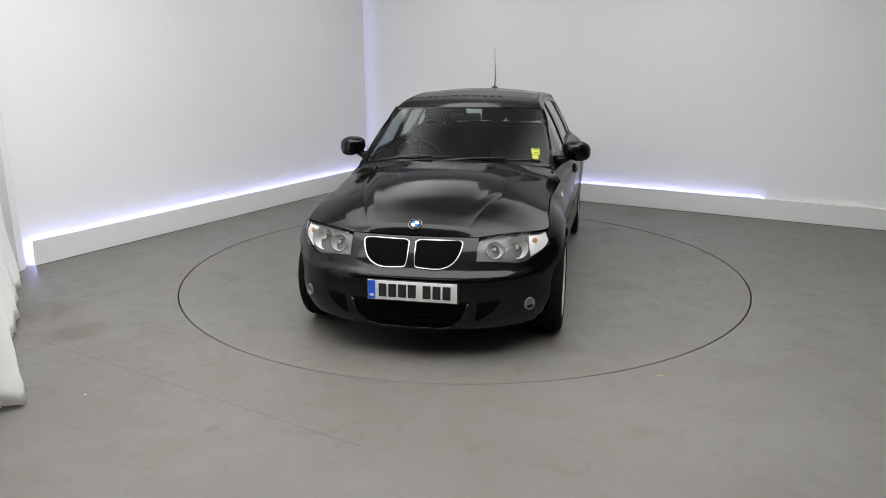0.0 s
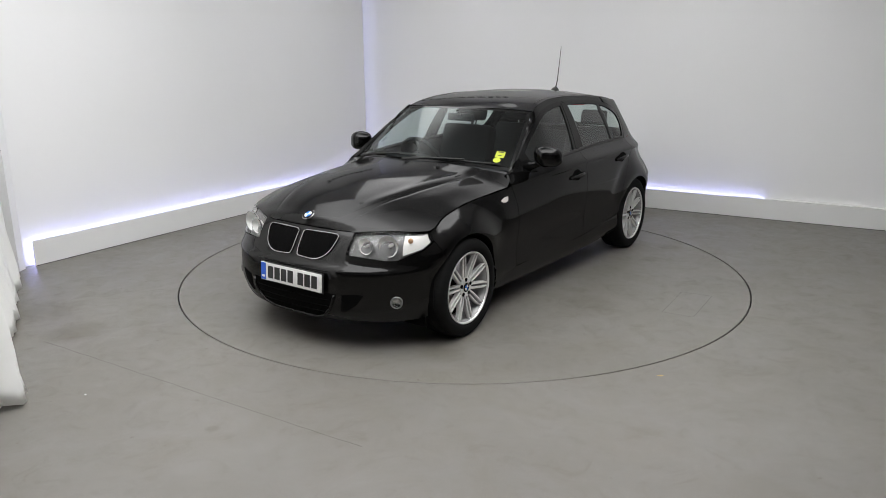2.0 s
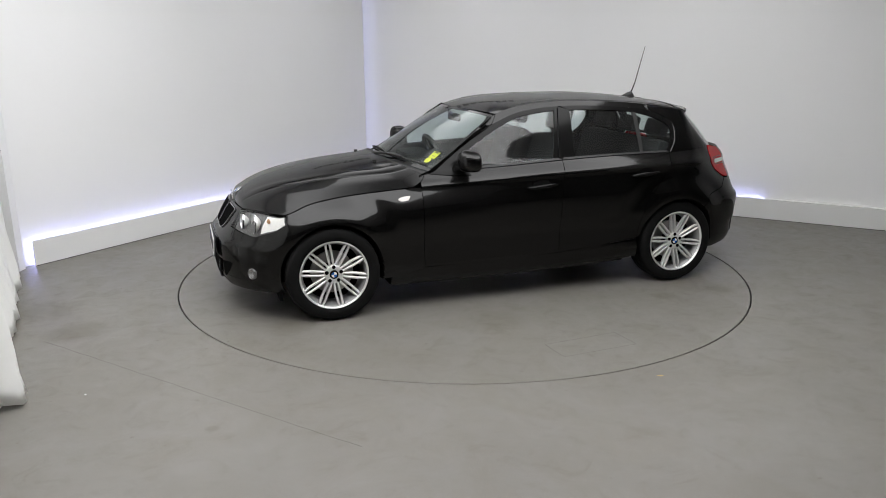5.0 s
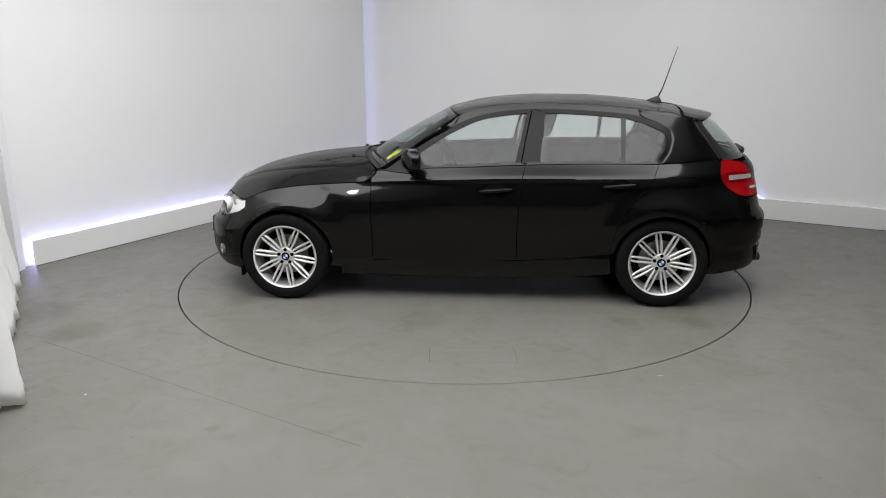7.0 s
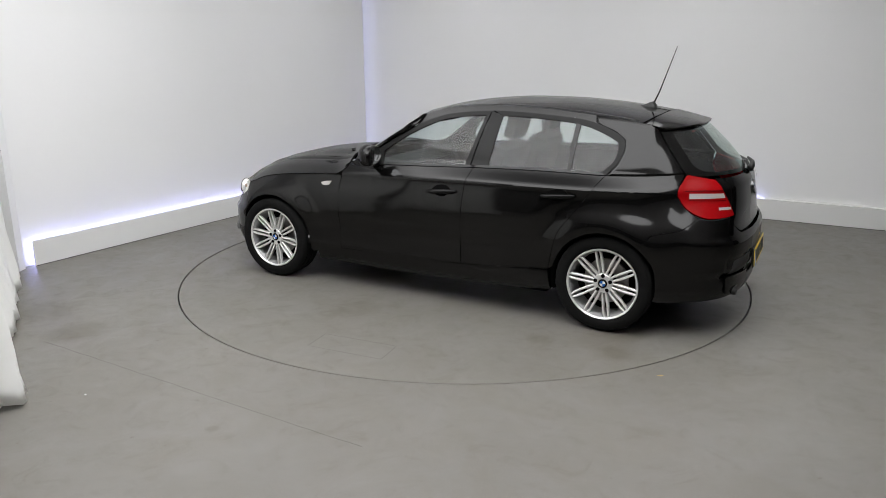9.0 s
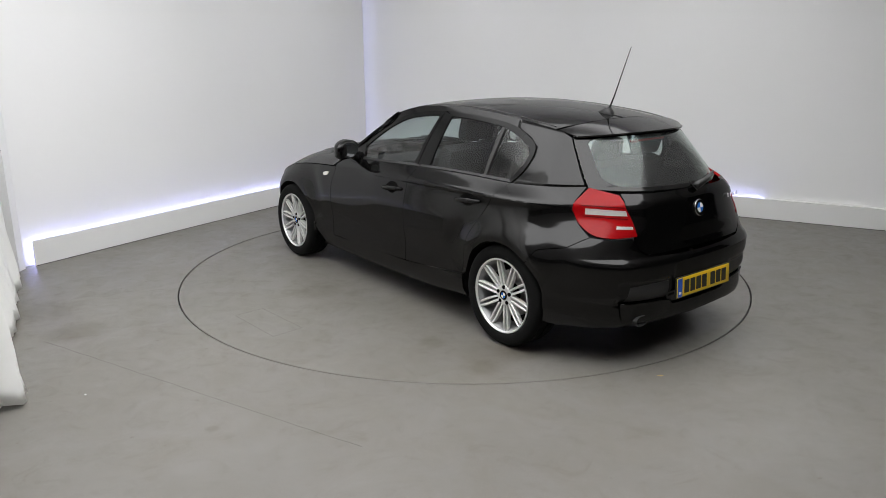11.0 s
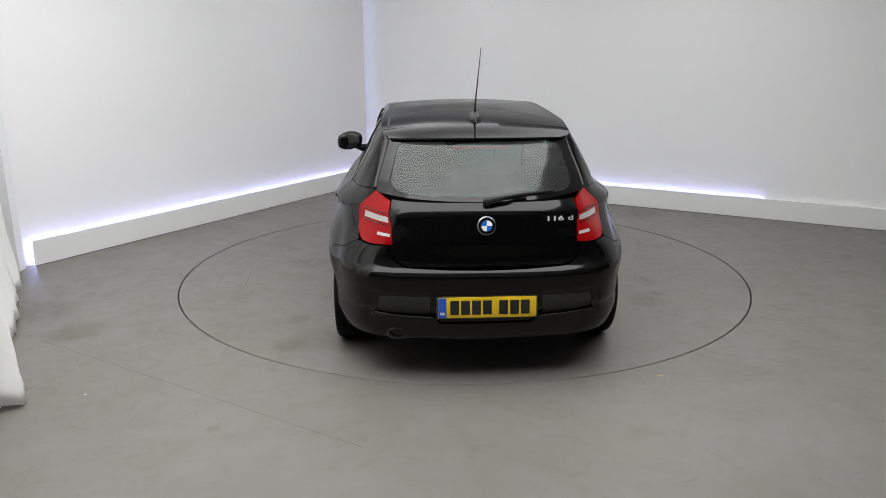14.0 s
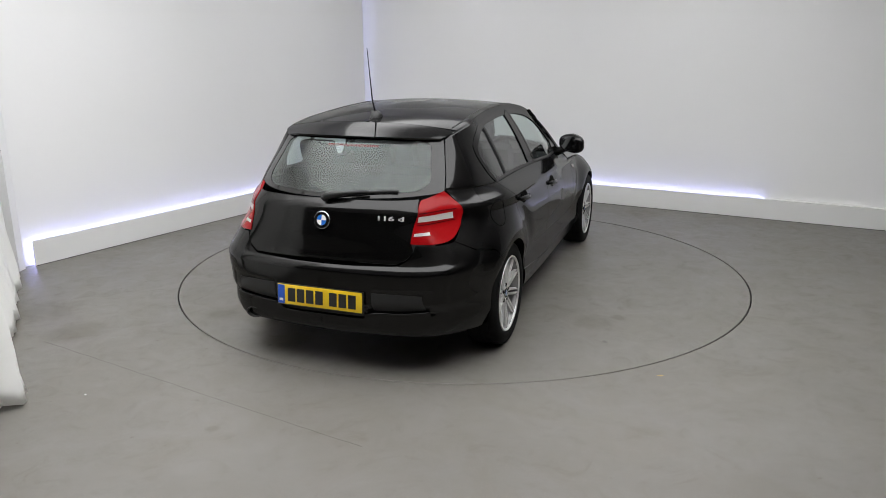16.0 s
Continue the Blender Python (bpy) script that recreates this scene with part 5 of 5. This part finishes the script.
# door linings
for f in (lambda a: a, flipped):
    x = np.linspace(.62, -1.72, 40)
    P = np.stack([body_at(s_x(x), np.full(40, z)) for z in (.70, .78, .86, .955)], 1)
    P[..., 1] -= np.array([.07, .08, .075, .045])[None, :]
    lin = part("door_lining", sheet_bm(f(P), .0, gap=0), CABIN, car, "charcoal door lining")
part("dashboard", box_bm((.30, -.66, .62), (.72, .66, .915), .06), CABIN, car, "charcoal dashboard")
part("dashboard_hood", box_bm((.28, -.55, .86), (.52, -.20, .955), .04), CABIN, car, "instrument hood")
part("bulkhead", box_bm((.66, -.70, .40), (.72, .70, .90), .02), DARK, car, "black bulkhead")
part("headlining", sheet_bm(np.stack([roof_at((.12 - .1 * uu ** 2) * (1 - v) + -1.55 * v, uu * .93) - np.array([0, 0, .03]) for v in np.linspace(0, 1, 20)], 0), 0, gap=0), CABIN, car, "dark headlining")


def seat(x, y, w, hz, parent_name="front_seat"):
    s = part(parent_name, box_bm((-.26, -w / 2, -.10), (.28, w / 2, .08), .06, Matrix.Translation((x, y, .50))), CLOTH, car, "charcoal cloth seat")
    m = Matrix.Translation((x - .22, y, .52)) @ Matrix.Rotation(radians(-17), 4, "Y")
    part("backrest", box_bm((-.07, -w / 2, .0), (.07, w / 2, hz), .055, m), CLOTH, s)
    return s, m


for y in (.36, -.36):
    s, m = seat(-.10, y, .50, .62)
    part("headrest", box_bm((-.045, -.135, .66), (.045, .135, .86), .04, m), CLOTH, s)
    part("headrest_post", tube_bm([tuple(m @ Vector((0, .05, .6))), tuple(m @ Vector((0, .05, .7)))], .007, 6), CHROME, s)
s, m = seat(-.98, 0, 1.20, .56, "rear_seat")
for y in (.40, 0, -.40):
    part("headrest", box_bm((-.04, -.12, .585), (.04, .12, .72), .035, m @ Matrix.Translation((0, y, 0))), CLOTH, s)
# steering wheel on the right, centre mirror
mw = Matrix.Translation((.22, -.36, .90)) @ Matrix.Rotation(radians(-64), 4, "Y")
bm = tube_bm([tuple(mw @ Vector((.185 * math.cos(a), .185 * math.sin(a), 0))) for a in np.linspace(0, 2 * math.pi, 33)], .016, 8)
sw = part("steering_wheel", bm, CABIN, car, "dark steering wheel")
part("boss", box_bm((-.06, -.07, -.03), (.06, .07, .02), .02, mw), CABIN, sw)
for a in (0, 130, 230):
    part("spoke", tube_bm([tuple(mw @ Vector((.0, 0, 0))), tuple(mw @ Vector((.18 * math.cos(radians(a)), .18 * math.sin(radians(a)), 0)))], .014, 6), CABIN, sw)
part("interior_mirror", box_bm((.17, -.12, 1.215), (.20, .12, 1.275), .018), CABIN, car, "dark interior mirror")
part("mirror_stem", tube_bm([(.20, 0, 1.26), (.235, 0, 1.30)], .012, 8), CABIN, car, "mirror stem")

# small black air deflectors ahead of the front wheels, splash guards behind
for sg in (1, -1):
    part("air_deflector", box_bm((1.665, .60 * sg if sg > 0 else -.76, .150), (1.685, .76 if sg > 0 else -.60, .215), .004), DARK, car, "black air deflector flap")

# ---- floor marks, sheeting, sign ----
def line_strip(name, pts, width, mat, parent=None, z=.0012, label=""):
    bm = bmesh.new()
    p = [Vector((a, b, z)) for a, b in pts]
    side = []
    for i in range(len(p)):
        d = (p[min(i + 1, len(p) - 1)] - p[max(i - 1, 0)]).normalized()
        n_ = Vector((-d.y, d.x, 0)) * width / 2
        side.append((bm.verts.new(p[i] + n_), bm.verts.new(p[i] - n_)))
    for a, b in zip(side, side[1:]):
        bm.faces.new((a[0], a[1], b[1], b[0]))
    return part(name, bm, mat, parent, label, smooth=False)


LINE = simple("dirty_floor_joint", (0.085, 0.078, 0.066), 0.7, noise_scale=14, vary=0.8)
for a, b in (((-.405, 1.70), (.105, 1.735)), ((.105, 1.735), (.085, 1.945)), ((.085, 1.945), (-.43, 1.915)), ((-.43, 1.915), (-.405, 1.70))):
    line_strip("hatch_seam", [a, b], .0028, LINE, table, .001, "thin seam of a floor hatch")

OIL = simple("wet_oil_film", (0.085, 0.078, 0.068), 0.4, noise_scale=40, vary=0.4)


def stain(x, y, r, stretch, turn, mat, label, seed):
    """A flat irregular spot on the turntable."""
    rnd = random.Random(seed)
    bm = bmesh.new()
    n = 26
    rim = []
    for k in range(n):
        a = 2 * math.pi * k / n
        q = r * (1 + .45 * noise.noise((math.cos(a) * 1.7, math.sin(a) * 1.7, seed)) + rnd.uniform(-.12, .12))
        px, py = q * stretch * math.cos(a), q * math.sin(a)
        rim.append(bm.verts.new((x + px * math.cos(turn) - py * math.sin(turn), y + px * math.sin(turn) + py * math.cos(turn), .0012)))
    bm.faces.new(rim)
    part("stain", bm, mat, table, label, smooth=False)


stain(-1.955, .47, .024, 1.7, 1.2, OIL, "wet oil spot", 1)
stain(-1.99, .56, .013, 1.4, .6, OIL, "wet oil spot", 2)
stain(-1.90, .40, .014, 1.2, .1, OIL, "wet oil spot", 3)
stain(-1.23, -1.368, .016, 1.3, .4, OIL, "small dark spot", 4)


def floor_joint():
    rnd = random.Random(4)
    pts = []
    for k in range(40):
        t_ = k / 39
        pts.append((-2.62 + 2.16 * t_ + rnd.uniform(-.003, .003), -1.656 - 1.251 * t_ + rnd.uniform(-.003, .003)))
    tagged(line_strip("floor_joint", pts, .0035, LINE), "thin dirty joint line in the floor", "floor joint", kind="structure")


floor_joint()


def speck(x, y, r, mat, label, name="speck"):
    rnd = random.Random(int(1000 * (x + 9) + y))
    bm = bmesh.new()
    c = bm.verts.new((x, y, .006))
    rim = [bm.verts.new((x + r * rnd.uniform(.6, 1.2) * math.cos(a), y + .6 * r * rnd.uniform(.6, 1.2) * math.sin(a), .0008)) for a in np.linspace(0, 2 * math.pi, 9)[:-1]]
    for k in range(8):
        bm.faces.new((c, rim[k], rim[(k + 1) % 8]))
    tagged(part(name, bm, mat), label, "debris")


speck(1.105, -2.104, .018, simple("dry_leaf", (0.42, 0.30, 0.14), 0.7), "dry brown leaf fragment on the floor", "leaf_fragment")
speck(-1.991, -2.397, .008, ROUNDWHITE, "white paper scrap on the floor", "paper_scrap")


def sheeting(name, foot, head, lab, seed, fold=.03, z_low=.0):
    """White sheeting that hangs in folds from head to foot, both runs of (x, y)."""
    n, m = 60, 40
    A, B_ = path_points(foot, n), path_points(head, n)
    verts = []
    for i in range(n):
        for j in range(m):
            v = j / (m - 1)
            p = A[i] + (B_[i] - A[i]) * (1 - (1 - v) ** 1.6)
            w = noise.noise((i * .16, j * .05 + seed, seed)) * fold * (1.6 - v) + noise.noise((i * .5, j * .16, seed + 7)) * fold * .45 * (1 - .5 * v)
            w += (.35 - abs(noise.noise((i * .22 + j * .05, j * .09 - i * .06, seed + 3)))) * fold * 1.6 * (1.3 - v)
            hem = z_low + .03 * (1 + noise.noise((i * .3, seed, 3)))
            verts.append((p[0] + w, p[1] + w * .6, hem + (HIGH - hem) * v))
    faces = [(i * m + j, (i + 1) * m + j, (i + 1) * m + j + 1, i * m + j + 1) for i in range(n - 1) for j in range(m - 1)]
    ob = new(name, mesh_of(name, verts, faces, SHEET))
    so = ob.modifiers.new("thickness", "SOLIDIFY")
    so.thickness = .002
    tagged(ob, lab, "sheeting")


sheeting("white_sheeting", [(-3.66, -.22), (-3.30, -.80), (-2.86, -1.60), (-2.80, -1.80)], [(-3.80, -.25), (-3.52, -.85), (-3.12, -1.65), (-3.06, -1.85)], "white plastic sheeting hanging in loose folds", 1.3)
sheeting("white_sheeting", [(-2.85, -1.95), (-2.45, -2.30), (-2.25, -2.56), (-2.36, -2.66), (-2.4, -3.2)], [(-3.12, -2.0), (-2.75, -2.35), (-2.60, -2.62), (-2.68, -2.75), (-2.75, -3.2)], "white plastic sheeting hanging in loose folds", 5.1)


def wall_sign():
    """Dark lettering high on the walls, as plain bars."""
    e = tagged(new("wall_sign"), "row of dark lettering bars high on the wall", "sign")
    rnd = random.Random(3)
    for org, d, nn, start, count in ((CORNER, LDIR, LNOR, .35, 9), (CORNER, RDIR, RNOR, .3, 11)):
        s = start
        for k in range(count):
            w = rnd.choice((.07, .10, .12))
            slab("letter_bar", org + d * s, d, nn, w, 2.36, 2.36 + rnd.choice((.13, .13, .19)), -.053, -.048, SIGNINK, e)
            s += w + .05


wall_sign()


# ---- what moves: the turntable turns the car at a steady rate ----
def motions():
    rows_t, rows_c = [], []
    for k in range(33):
        t_ = .5 * k
        a = -100.446 - 11.80 * t_
        rows_t.append((t_, pose(0, 0, 0, 0, 0, a)))
        m = pose(0, 0, 0, 0, 0, a) @ pose(-.099, .043, .0005, 0, 0, .12)
        rows_c.append((t_, m))
    walk(table, rows_t)
    walk(car, rows_c)


motions()
